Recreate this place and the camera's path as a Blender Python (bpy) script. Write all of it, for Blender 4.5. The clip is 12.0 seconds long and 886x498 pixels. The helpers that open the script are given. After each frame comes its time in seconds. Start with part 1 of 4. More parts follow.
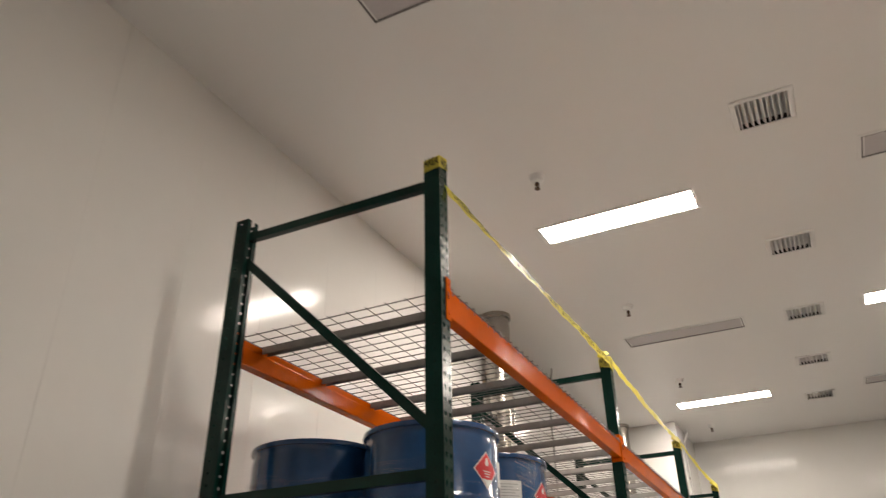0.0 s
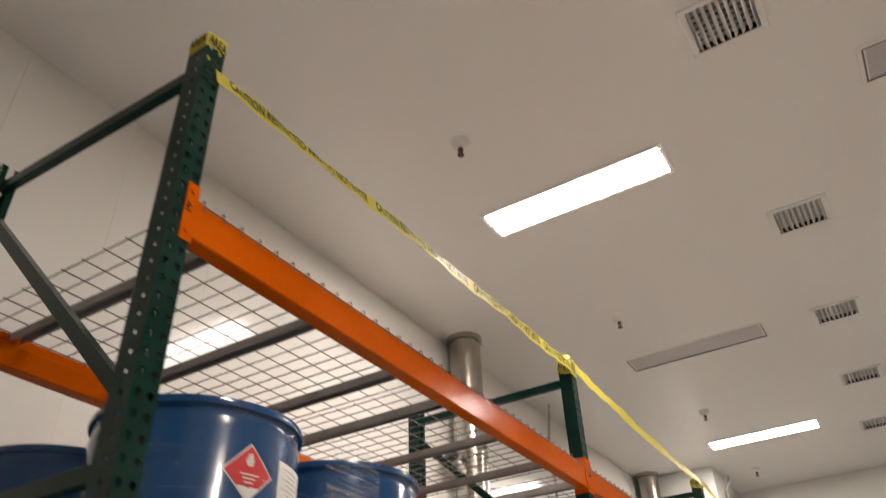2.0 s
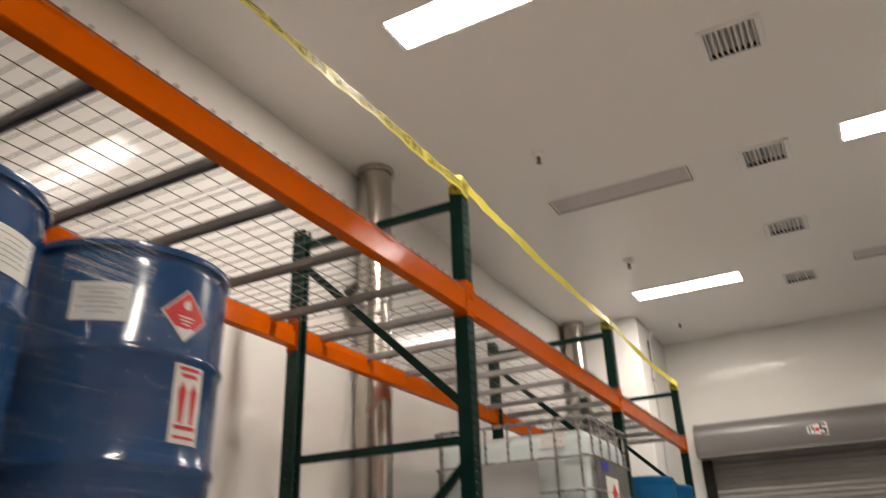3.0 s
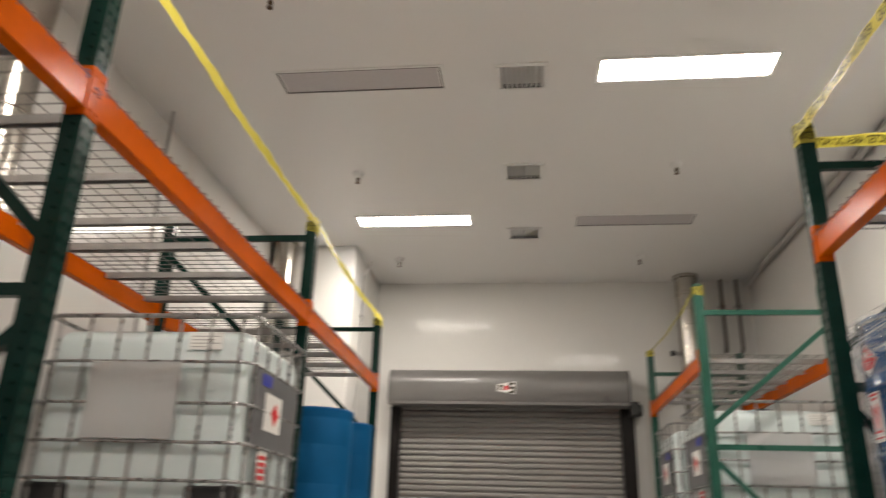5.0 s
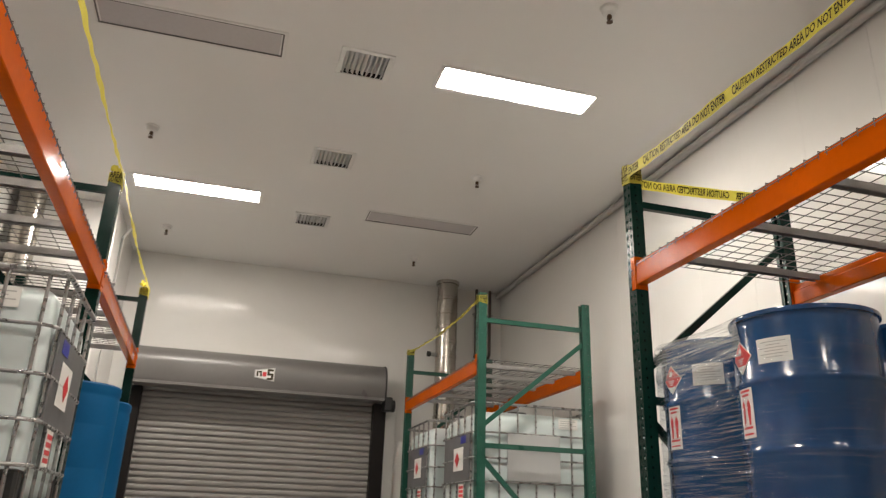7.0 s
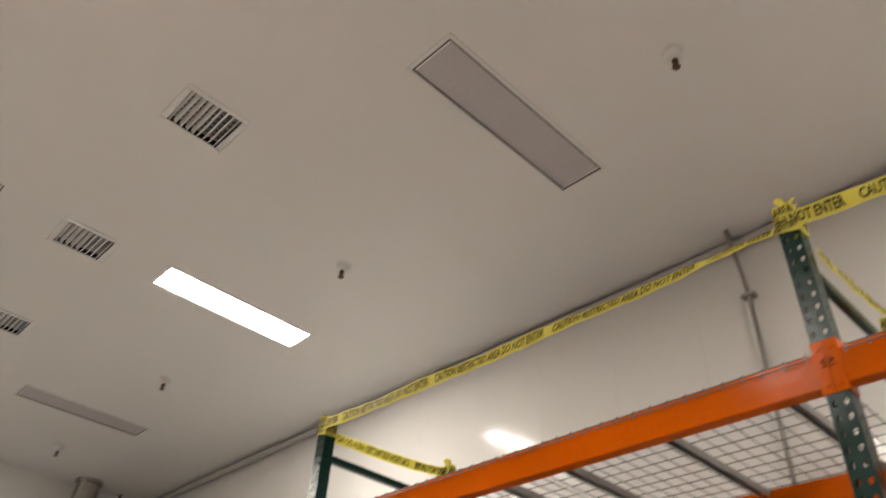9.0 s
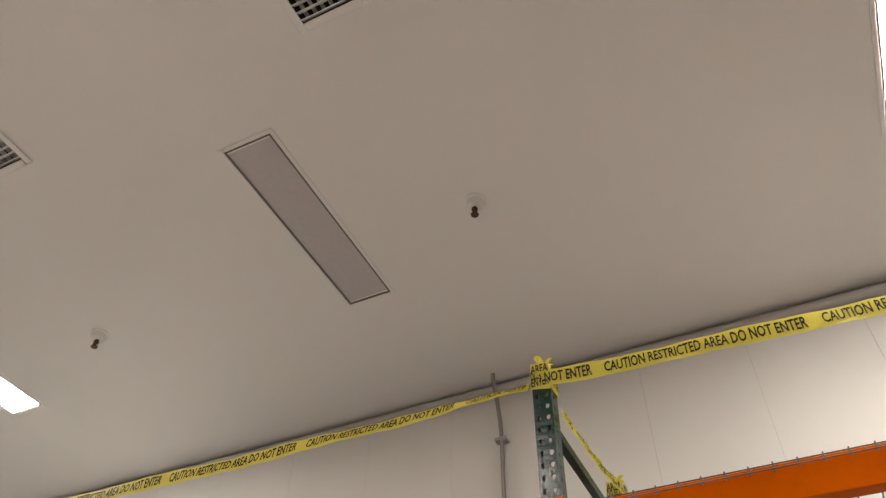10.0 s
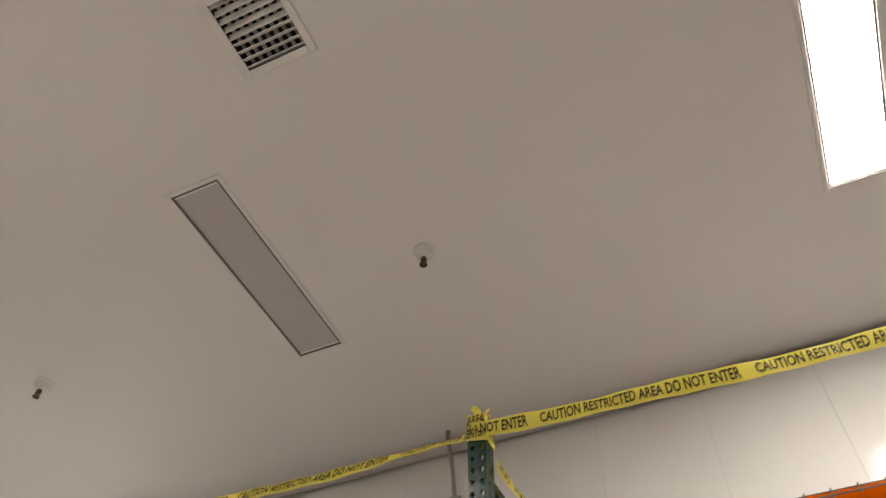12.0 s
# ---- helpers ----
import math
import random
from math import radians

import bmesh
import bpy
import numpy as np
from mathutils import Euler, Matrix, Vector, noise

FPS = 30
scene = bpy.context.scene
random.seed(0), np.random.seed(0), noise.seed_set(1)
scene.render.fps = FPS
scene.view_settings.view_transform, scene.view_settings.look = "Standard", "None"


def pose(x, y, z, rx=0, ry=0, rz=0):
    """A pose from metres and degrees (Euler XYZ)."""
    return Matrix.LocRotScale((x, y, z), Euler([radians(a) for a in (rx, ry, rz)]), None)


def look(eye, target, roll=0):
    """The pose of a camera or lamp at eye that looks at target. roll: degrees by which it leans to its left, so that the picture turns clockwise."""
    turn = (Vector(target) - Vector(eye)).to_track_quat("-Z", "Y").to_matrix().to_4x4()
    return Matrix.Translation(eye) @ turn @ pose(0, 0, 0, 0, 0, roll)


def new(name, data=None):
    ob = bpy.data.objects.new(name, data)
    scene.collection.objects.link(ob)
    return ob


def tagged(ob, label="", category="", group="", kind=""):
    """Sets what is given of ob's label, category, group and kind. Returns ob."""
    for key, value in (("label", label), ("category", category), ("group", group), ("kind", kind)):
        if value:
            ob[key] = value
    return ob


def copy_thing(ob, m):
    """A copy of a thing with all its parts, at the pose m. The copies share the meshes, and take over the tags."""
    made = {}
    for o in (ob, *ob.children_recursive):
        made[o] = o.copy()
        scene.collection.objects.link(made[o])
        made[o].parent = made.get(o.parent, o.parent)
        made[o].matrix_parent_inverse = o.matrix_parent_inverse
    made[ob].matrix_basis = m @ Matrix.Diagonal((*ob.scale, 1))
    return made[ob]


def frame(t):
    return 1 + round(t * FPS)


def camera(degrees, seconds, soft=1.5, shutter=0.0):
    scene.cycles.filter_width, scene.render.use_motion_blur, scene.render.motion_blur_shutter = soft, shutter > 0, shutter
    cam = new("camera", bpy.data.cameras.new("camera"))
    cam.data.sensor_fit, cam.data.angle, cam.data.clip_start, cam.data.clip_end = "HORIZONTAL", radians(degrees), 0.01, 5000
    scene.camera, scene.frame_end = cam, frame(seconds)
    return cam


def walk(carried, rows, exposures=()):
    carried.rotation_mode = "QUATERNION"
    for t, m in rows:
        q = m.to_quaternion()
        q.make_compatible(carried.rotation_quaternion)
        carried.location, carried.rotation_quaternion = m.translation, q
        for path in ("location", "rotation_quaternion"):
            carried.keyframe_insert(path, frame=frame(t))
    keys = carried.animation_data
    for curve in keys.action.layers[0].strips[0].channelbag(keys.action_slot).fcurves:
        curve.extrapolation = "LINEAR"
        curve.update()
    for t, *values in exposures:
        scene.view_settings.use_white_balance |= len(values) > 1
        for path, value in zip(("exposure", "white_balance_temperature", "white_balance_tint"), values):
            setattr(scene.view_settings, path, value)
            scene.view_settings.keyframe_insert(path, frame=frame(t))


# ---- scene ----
cam = camera(62.0, 12.0, soft=1.2, shutter=0.4)
PATH = [
    (0, (0.109, 0.086, 1.66), (-0.67, 1.65, 2.634), -1.1),
    (0.5, (0.091, 0.471, 1.651), (-0.626, 2.062, 2.628), -4.2),
    (1, (0.101, 0.861, 1.693), (-0.642, 2.351, 2.802), -4.2),
    (1.5, (0.115, 1.215, 1.708), (-0.597, 2.644, 2.912), -3.5),
    (2, (0.287, 1.546, 1.702), (-0.551, 2.955, 2.845), -2.6),
    (2.5, (0.382, 1.889, 1.665), (-0.56, 3.339, 2.671), -1.0),
    (3, (0.422, 2.185, 1.631), (-0.436, 3.791, 2.458), -2.0),
    (3.2, (0.44, 2.33, 1.628), (-0.377, 3.989, 2.39), -3.4),
    (4.8, (0.353, 3.226, 1.578), (-0.024, 5.068, 2.261), 0.4),
    (5, (0.337, 3.326, 1.599), (0.11, 5.184, 2.302), 1.7),
    (5.5, (0.177, 3.521, 1.608), (0.434, 5.355, 2.362), 3.0),
    (6, (-0.056, 3.566, 1.585), (0.41, 5.372, 2.308), 2.5),
    (6.5, (-0.203, 3.484, 1.579), (0.264, 5.3, 2.275), 2.6),
    (6.7, (-0.258, 3.432, 1.583), (0.21, 5.249, 2.275), 2.5),
    (8.3, (-0.603, 3.496, 1.671), (0.389, 4.921, 2.663), 2.0),
    (8.5, (-0.596, 3.402, 1.687), (0.436, 4.739, 2.758), 3.1),
    (9, (-0.594, 3.343, 1.716), (0.465, 4.518, 2.939), 3.8),
    (9.5, (-0.594, 3.32, 1.731), (0.604, 4.139, 3.106), 2.3),
    (10, (-0.581, 3.286, 1.747), (0.637, 3.918, 3.203), 2.1),
    (10.5, (-0.551, 3.239, 1.734), (0.631, 3.849, 3.228), 0.1),
    (11, (-0.453, 3.171, 1.724), (0.674, 3.808, 3.248), -0.1),
    (11.5, (-0.413, 3.13, 1.729), (0.698, 3.766, 3.265), 1.5),
    (12, (-0.427, 3.134, 1.729), (0.685, 3.682, 3.298), 2.1),
]
EXPOSURES = [(0, 0.12, 6700, 13), (2, 0.12, 6700, 13), (2.6, 0.0, 6700, 13), (3.2, -0.12, 6700, 13), (4.8, 0.06, 6550, 11), (6.7, 0.03, 6580, 11), (8.5, 0.09, 6600, 12), (10, 0.09, 6600, 12), (12, 0.05, 6550, 11)]
walk(cam, [(t, look(eye, target, roll)) for t, eye, target, roll in PATH], EXPOSURES)

# ---- world and exposure: a closed room, lit by its own ceiling lamps ----
scene.world = bpy.data.worlds.new("world")
scene.world.use_nodes = True
scene.world.node_tree.nodes["Background"].inputs[0].default_value = (0.5, 0.5, 0.5, 1)
scene.world.node_tree.nodes["Background"].inputs[1].default_value = 0.0
LAMP_STRENGTH, LAMP_COLOUR = 74.0, (1.0, 0.935, 0.835)
LAMP_WATTS, LAMP_SPREAD = 18.0, 150


# ---- materials ----
def mat(name, colour, rough=0.5, metal=0.0, vary=0.12, scale=4.0, bump=0.0, bump_scale=60.0, rough_vary=0.08, coat=0.0, stretch=(1, 1, 1), spec=0.5, per_object=0.0):
    m = bpy.data.materials.new(name)
    m.use_nodes = True
    nt = m.node_tree
    b = nt.nodes["Principled BSDF"]
    b.inputs["Metallic"].default_value = metal
    b.inputs["Coat Weight"].default_value = coat
    b.inputs["Coat Roughness"].default_value = 0.08
    b.inputs["Specular IOR Level"].default_value = spec
    tc = nt.nodes.new("ShaderNodeTexCoord")
    mp = nt.nodes.new("ShaderNodeMapping")
    mp.inputs["Scale"].default_value = stretch
    nt.links.new(tc.outputs["Object"], mp.inputs["Vector"])
    big = nt.nodes.new("ShaderNodeTexNoise")
    big.inputs["Scale"].default_value, big.inputs["Detail"].default_value = scale, 4
    fine = nt.nodes.new("ShaderNodeTexNoise")
    fine.inputs["Scale"].default_value, fine.inputs["Detail"].default_value = scale * 14, 3
    for n in (big, fine):
        nt.links.new(mp.outputs[0], n.inputs["Vector"])
    add = nt.nodes.new("ShaderNodeMath")
    add.operation = "MULTIPLY_ADD"
    add.inputs[1].default_value = 0.35
    nt.links.new(fine.outputs["Fac"], add.inputs[0])
    nt.links.new(big.outputs["Fac"], add.inputs[2])
    value = add.outputs[0]
    if per_object:
        info = nt.nodes.new("ShaderNodeObjectInfo")
        more = nt.nodes.new("ShaderNodeMath")
        more.operation = "MULTIPLY_ADD"
        more.inputs[1].default_value = per_object
        nt.links.new(info.outputs["Random"], more.inputs[0])
        nt.links.new(value, more.inputs[2])
        value = more.outputs[0]
    ramp = nt.nodes.new("ShaderNodeMapRange")
    ramp.inputs["From Min"].default_value, ramp.inputs["From Max"].default_value = 0.35, 1.0
    ramp.inputs["To Min"].default_value, ramp.inputs["To Max"].default_value = 1 - vary, 1 + vary
    nt.links.new(value, ramp.inputs["Value"])
    mul = nt.nodes.new("ShaderNodeVectorMath")
    mul.operation = "SCALE"
    mul.inputs[0].default_value = colour
    nt.links.new(ramp.outputs[0], mul.inputs["Scale"])
    nt.links.new(mul.outputs[0], b.inputs["Base Color"])
    rr = nt.nodes.new("ShaderNodeMapRange")
    rr.inputs["From Min"].default_value, rr.inputs["From Max"].default_value = 0.3, 0.75
    rr.inputs["To Min"].default_value, rr.inputs["To Max"].default_value = max(0.02, rough - rough_vary), min(1, rough + rough_vary)
    nt.links.new(big.outputs["Fac"], rr.inputs["Value"])
    nt.links.new(rr.outputs[0], b.inputs["Roughness"])
    if bump:
        bn = nt.nodes.new("ShaderNodeTexNoise")
        bn.inputs["Scale"].default_value, bn.inputs["Detail"].default_value = bump_scale, 2
        nt.links.new(mp.outputs[0], bn.inputs["Vector"])
        bp = nt.nodes.new("ShaderNodeBump")
        bp.inputs["Strength"].default_value, bp.inputs["Distance"].default_value = bump, 0.01
        nt.links.new(bn.outputs["Fac"], bp.inputs["Height"])
        nt.links.new(bp.outputs[0], b.inputs["Normal"])
    return m


WALL = mat("wall_enamel", (0.72, 0.705, 0.68), 0.13, spec=0.14, vary=0.025, scale=0.7, bump=0.04, bump_scale=3.0, rough_vary=0.05)
CEIL = mat("ceiling_paint", (0.77, 0.755, 0.735), 0.32, vary=0.012, scale=0.6, bump=0.03, bump_scale=2.5, rough_vary=0.0)
FLOOR = mat("floor_epoxy", (0.55, 0.54, 0.52), 0.3, vary=0.12, scale=1.5)
WHITE = mat("white_metal", (0.76, 0.75, 0.73), 0.35, vary=0.04)
BEAD = mat("dull_aluminium_bead", (0.46, 0.445, 0.425), 0.45, vary=0.06)
SEAM = mat("seam_caulk", (0.42, 0.40, 0.38), 0.6)
GREEN = mat("dark_green_enamel", (0.004, 0.026, 0.020), 0.2, spec=0.24, vary=0.3, scale=6, bump=0.08, bump_scale=120)
GREEN2 = mat("mid_green_enamel", (0.016, 0.078, 0.055), 0.35, spec=0.35, vary=0.25, scale=6, bump=0.08, bump_scale=120)
ORANGE = mat("orange_enamel", (0.53, 0.090, 0.001), 0.16, spec=0.06, vary=0.16, scale=3, bump=0.05, bump_scale=90)
GALV = mat("galvanised_steel", (0.42, 0.41, 0.40), 0.38, metal=0.9, vary=0.2, scale=30)
CAGE = mat("cage_tube_steel", (0.34, 0.335, 0.33), 0.3, metal=0.75, vary=0.25, scale=25)
WIRE = mat("wire_steel", (0.13, 0.12, 0.115), 0.45, metal=0.4, vary=0.2, scale=20)
CHANNEL = mat("deck_channel_steel", (0.29, 0.275, 0.265), 0.5, metal=0.2, vary=0.25, scale=12)
DUCT = mat("duct_steel", (0.46, 0.43, 0.39), 0.24, metal=1.0, vary=0.18, scale=7, bump=0.12, bump_scale=9, stretch=(1, 1, 0.25))
TAPE = mat("yellow_tape", (0.63, 0.55, 0.10), 0.48, spec=0.1, vary=0.1, scale=9, bump=0.25, bump_scale=30)
nt = TAPE.node_tree
tl = nt.nodes.new("ShaderNodeBsdfTranslucent")
tl.inputs[0].default_value = (0.80, 0.70, 0.10, 1)
mx = nt.nodes.new("ShaderNodeMixShader")
mx.inputs[0].default_value = 0.35
nt.links.new(nt.nodes["Principled BSDF"].outputs[0], mx.inputs[1])
nt.links.new(tl.outputs[0], mx.inputs[2])
nt.links.new(mx.outputs[0], nt.nodes["Material Output"].inputs[0])
INK = mat("black_ink", (0.042, 0.036, 0.018), 0.75, spec=0.1)
STEELBLUE = mat("blue_drum_enamel", (0.010, 0.056, 0.16), 0.16, vary=0.25, scale=3, bump=0.08, bump_scale=7, coat=0.4, rough_vary=0.06)
PLASTICBLUE = mat("blue_plastic", (0.004, 0.088, 0.225), 0.55, spec=0.12, vary=0.12, scale=3, bump=0.05, bump_scale=20)
POLY = mat("translucent_poly", (0.61, 0.675, 0.675), 0.34, vary=0.06, scale=2.5, bump=0.06, bump_scale=8)
_p = POLY.node_tree.nodes["Principled BSDF"]
_p.inputs["Subsurface Weight"].default_value, _p.inputs["Subsurface Scale"].default_value = 0.7, 0.06
_p.inputs["Subsurface Radius"].default_value = (0.9, 1.0, 0.95)
PLATE = mat("placard_steel", (0.50, 0.51, 0.515), 0.3, metal=0.55, vary=0.03, scale=2.0, rough_vary=0.0, bump=0.05, bump_scale=5, stretch=(3, 1, 0.4))
PANELGREY = mat("grey_panel", (0.12, 0.12, 0.125), 0.45)
BLACK = mat("black_plastic", (0.018, 0.018, 0.018), 0.45)
PAPER = mat("white_paper", (0.74, 0.73, 0.70), 0.5, vary=0.05)
RED = mat("red_print", (0.62, 0.035, 0.04), 0.4, vary=0.1)
BLUEINK = mat("blue_print", (0.03, 0.04, 0.30), 0.4)
GREYINK = mat("grey_print", (0.44, 0.43, 0.42), 0.6)
SLAT = mat("door_slat_paint", (0.22, 0.205, 0.196), 0.42, vary=0.12, scale=3, per_object=0.12)
HOOD = mat("hood_paint", (0.135, 0.127, 0.122), 0.34, vary=0.08, scale=2)
GUIDE = mat("dark_bronze", (0.008, 0.006, 0.0055), 0.5, spec=0.2)
CONDUIT = mat("conduit_steel", (0.27, 0.245, 0.225), 0.5, metal=0.3)
BROWN = mat("brown_pipe", (0.075, 0.05, 0.037), 0.45)
WOOD = mat("pallet_wood", (0.34, 0.23, 0.13), 0.75, vary=0.3, scale=5, stretch=(0.3, 4, 4))
LENS = mat("unlit_lens", (0.50, 0.47, 0.475), 0.45, vary=0.05, scale=30)
# dark colour of the shadow gap round each lamp lens
GAPSHADE = mat("lens_gap_shade", (0.14, 0.13, 0.125), 0.5)
BRASS = mat("dark_brass", (0.10, 0.06, 0.035), 0.4, metal=0.7)
# near-black: the shade of an enclosed void is put into the colour
DARKVOID = mat("void_shade", (0.03, 0.027, 0.03), 0.8)

GLOW = bpy.data.materials.new("lamp_lens")
GLOW.use_nodes = True
_e = GLOW.node_tree.nodes.new("ShaderNodeEmission")
_e.inputs[0].default_value, _e.inputs[1].default_value = (*LAMP_COLOUR, 1), LAMP_STRENGTH
GLOW.node_tree.links.new(_e.outputs[0], GLOW.node_tree.nodes["Material Output"].inputs[0])


def film_material(name, low, high, start, milky):
    m = bpy.data.materials.new(name)
    m.use_nodes = True
    nt = m.node_tree
    out = nt.nodes["Material Output"]
    nt.nodes.remove(nt.nodes["Principled BSDF"])
    clear = nt.nodes.new("ShaderNodeBsdfTransparent")
    clear.inputs[0].default_value = (0.95, 0.96, 0.97, 1)
    gloss = nt.nodes.new("ShaderNodeBsdfGlossy")
    gloss.inputs["Roughness"].default_value = 0.12
    milk = nt.nodes.new("ShaderNodeBsdfDiffuse")
    milk.inputs[0].default_value = (0.75, 0.78, 0.8, 1)
    tc = nt.nodes.new("ShaderNodeTexCoord")
    mp = nt.nodes.new("ShaderNodeMapping")
    mp.inputs["Scale"].default_value = (1.2, 1.2, 52)
    mp.inputs["Rotation"].default_value = (radians(12), radians(-9), 0)
    nt.links.new(tc.outputs["Object"], mp.inputs[0])
    n = nt.nodes.new("ShaderNodeTexNoise")
    n.inputs["Scale"].default_value, n.inputs["Detail"].default_value = 3.0, 5
    nt.links.new(mp.outputs[0], n.inputs["Vector"])
    bp = nt.nodes.new("ShaderNodeBump")
    bp.inputs["Strength"].default_value, bp.inputs["Distance"].default_value = 0.9, 0.02
    nt.links.new(n.outputs["Fac"], bp.inputs["Height"])
    nt.links.new(bp.outputs[0], gloss.inputs["Normal"])
    fac = nt.nodes.new("ShaderNodeMapRange")
    fac.inputs["From Min"].default_value, fac.inputs["From Max"].default_value = start, 0.75
    fac.inputs["To Min"].default_value, fac.inputs["To Max"].default_value = low, high
    nt.links.new(n.outputs["Fac"], fac.inputs["Value"])
    a = nt.nodes.new("ShaderNodeMixShader")
    a.inputs[0].default_value = milky
    nt.links.new(gloss.outputs[0], a.inputs[1])
    nt.links.new(milk.outputs[0], a.inputs[2])
    b = nt.nodes.new("ShaderNodeMixShader")
    nt.links.new(fac.outputs[0], b.inputs[0])
    nt.links.new(clear.outputs[0], b.inputs[1])
    nt.links.new(a.outputs[0], b.inputs[2])
    nt.links.new(b.outputs[0], out.inputs[0])
    return m


FILM = film_material("stretch_film", 0.004, 0.09, 0.5, 0.3)
FILM_MID = film_material("pulled_film", 0.01, 0.38, 0.47, 0.4)
FILM_THICK = film_material("gathered_film", 0.12, 0.92, 0.40, 0.5)


# ---- building helpers ----
def root_of(ob):
    while ob.parent:
        ob = ob.parent
    return ob


def mesh_of(bm, material, smooth=None):
    """A mesh from bm; edges sharper than smooth degrees stay hard."""
    bmesh.ops.recalc_face_normals(bm, faces=bm.faces[:])
    if smooth:
        for f in bm.faces:
            f.smooth = True
        for e in bm.edges:
            if len(e.link_faces) == 2 and e.calc_face_angle(0) > radians(smooth):
                e.smooth = False
    me = bpy.data.meshes.new("mesh")
    bm.to_mesh(me)
    bm.free()
    me.materials.append(material)
    return me


def part(name, bm, material, parent=None, label="", smooth=None, local=False):
    """Links bm as one mesh object under parent. bm is in world places, or in the thing's own with local=True."""
    if parent and not local:
        bmesh.ops.translate(bm, verts=bm.verts[:], vec=-root_of(parent).location)
    ob = new(name, bm if isinstance(bm, bpy.types.Mesh) else mesh_of(bm, material, smooth))
    if parent:
        ob.parent = parent
    return tagged(ob, label) if label else ob


def piece(name, mesh, parent, at, rz=0.0):
    """A part on a shared mesh, at a place in its thing's own frame."""
    ob = new(name, mesh)
    ob.parent = parent
    ob.matrix_basis = pose(*at, 0, 0, rz)
    return ob


def thing(name, at, label, category, group="", kind=""):
    ob = new(name)
    ob.location = at
    ob.empty_display_size = 0.2
    return tagged(ob, label, category, group, kind)


def box(x0, x1, y0, y1, z0, z1, bevel=0.0, bm=None, seg=1):
    """A box, on its own or added to bm."""
    b = bmesh.new()
    bmesh.ops.create_cube(b, size=1)
    for v in b.verts:
        v.co = Vector((x0 + (v.co.x + 0.5) * (x1 - x0), y0 + (v.co.y + 0.5) * (y1 - y0), z0 + (v.co.z + 0.5) * (z1 - z0)))
    if bevel:
        bmesh.ops.bevel(b, geom=b.edges[:], offset=bevel, segments=seg, affect="EDGES", profile=0.5)
    return join(bm, b)


def join(bm, b):
    if bm is None:
        return b
    me = bpy.data.meshes.new("tmp")
    b.to_mesh(me)
    b.free()
    bm.from_mesh(me)
    bpy.data.meshes.remove(me)
    return bm


def rod(points, r, seg=8, bm=None, caps=True):
    """A round bar along points."""
    b = bmesh.new() if bm is None else bm
    pts = [Vector(p) for p in points]
    rings = []
    for i, p in enumerate(pts):
        d = (pts[min(i + 1, len(pts) - 1)] - pts[max(i - 1, 0)]).normalized()
        side = d.cross(Vector((0, 0, 1)))
        side = side.normalized() if side.length > 1e-3 else Vector((1, 0, 0))
        up = side.cross(d)
        rings.append([b.verts.new(p + r * (math.cos(k * math.tau / seg) * side + math.sin(k * math.tau / seg) * up)) for k in range(seg)])
    for a, c in zip(rings, rings[1:]):
        for k in range(seg):
            b.faces.new((a[k], a[(k + 1) % seg], c[(k + 1) % seg], c[k]))
    if caps:
        b.faces.new(rings[0])
        b.faces.new(rings[-1])
    return b


def lathe(profile, seg=40, bm=None):
    """A body turned round z from (radius, height) pairs; radius 0 closes it."""
    b = bmesh.new() if bm is None else bm
    rings = []
    for r, z in profile:
        if r < 1e-6:
            rings.append([b.verts.new((0, 0, z))])
        else:
            rings.append([b.verts.new((r * math.cos(k * math.tau / seg), r * math.sin(k * math.tau / seg), z)) for k in range(seg)])
    for a, c in zip(rings, rings[1:]):
        for k in range(seg):
            k2 = (k + 1) % seg
            if len(a) == 1:
                b.faces.new((a[0], c[k], c[k2]))
            elif len(c) == 1:
                b.faces.new((a[k], a[k2], c[0]))
            else:
                b.faces.new((a[k], a[k2], c[k2], c[k]))
    return b


def beam_between(p, q, w, h, bm=None):
    """A straight square tube from p to q, w wide across and h high."""
    p, q = Vector(p), Vector(q)
    d = (q - p).normalized()
    side = Vector((0, 1, 0)) if abs(d.y) < 0.9 else Vector((1, 0, 0))
    up = d.cross(side).normalized()
    b = bmesh.new() if bm is None else bm
    ring = []
    for c in (p, q):
        ring.append([b.verts.new(c + sx * w / 2 * side + sz * h / 2 * up) for sx, sz in ((-1, -1), (1, -1), (1, 1), (-1, 1))])
    for k in range(4):
        b.faces.new((ring[0][k], ring[0][(k + 1) % 4], ring[1][(k + 1) % 4], ring[1][k]))
    b.faces.new(ring[0])
    b.faces.new(ring[1])
    return b


# ---- the room ----
X0, X1, Y0, Y1, H = -2.715, 3.26, -2.6, 13.03, 4.757
part("floor", box(X0 - 0.2, X1 + 0.2, Y0 - 0.2, Y1 + 0.2, -0.2, 0), FLOOR).update_tag()
tagged(bpy.data.objects["floor"], "grey epoxy-coated concrete warehouse floor", "floor", kind="structure")
LAMPS = [(x, y, lit) for x, ys in ((-0.905, ((2.44, 0), (5.28, 1), (8.02, 0), (10.78, 1))), (1.497, ((2.18, 1), (5.165, 0), (8.02, 1), (10.86, 0)))) for y, lit in ys]
VENTS = [(0.305, 4.41), (0.312, 6.42), (0.312, 8.06), (0.312, 9.64), (0.305, 11.21)]


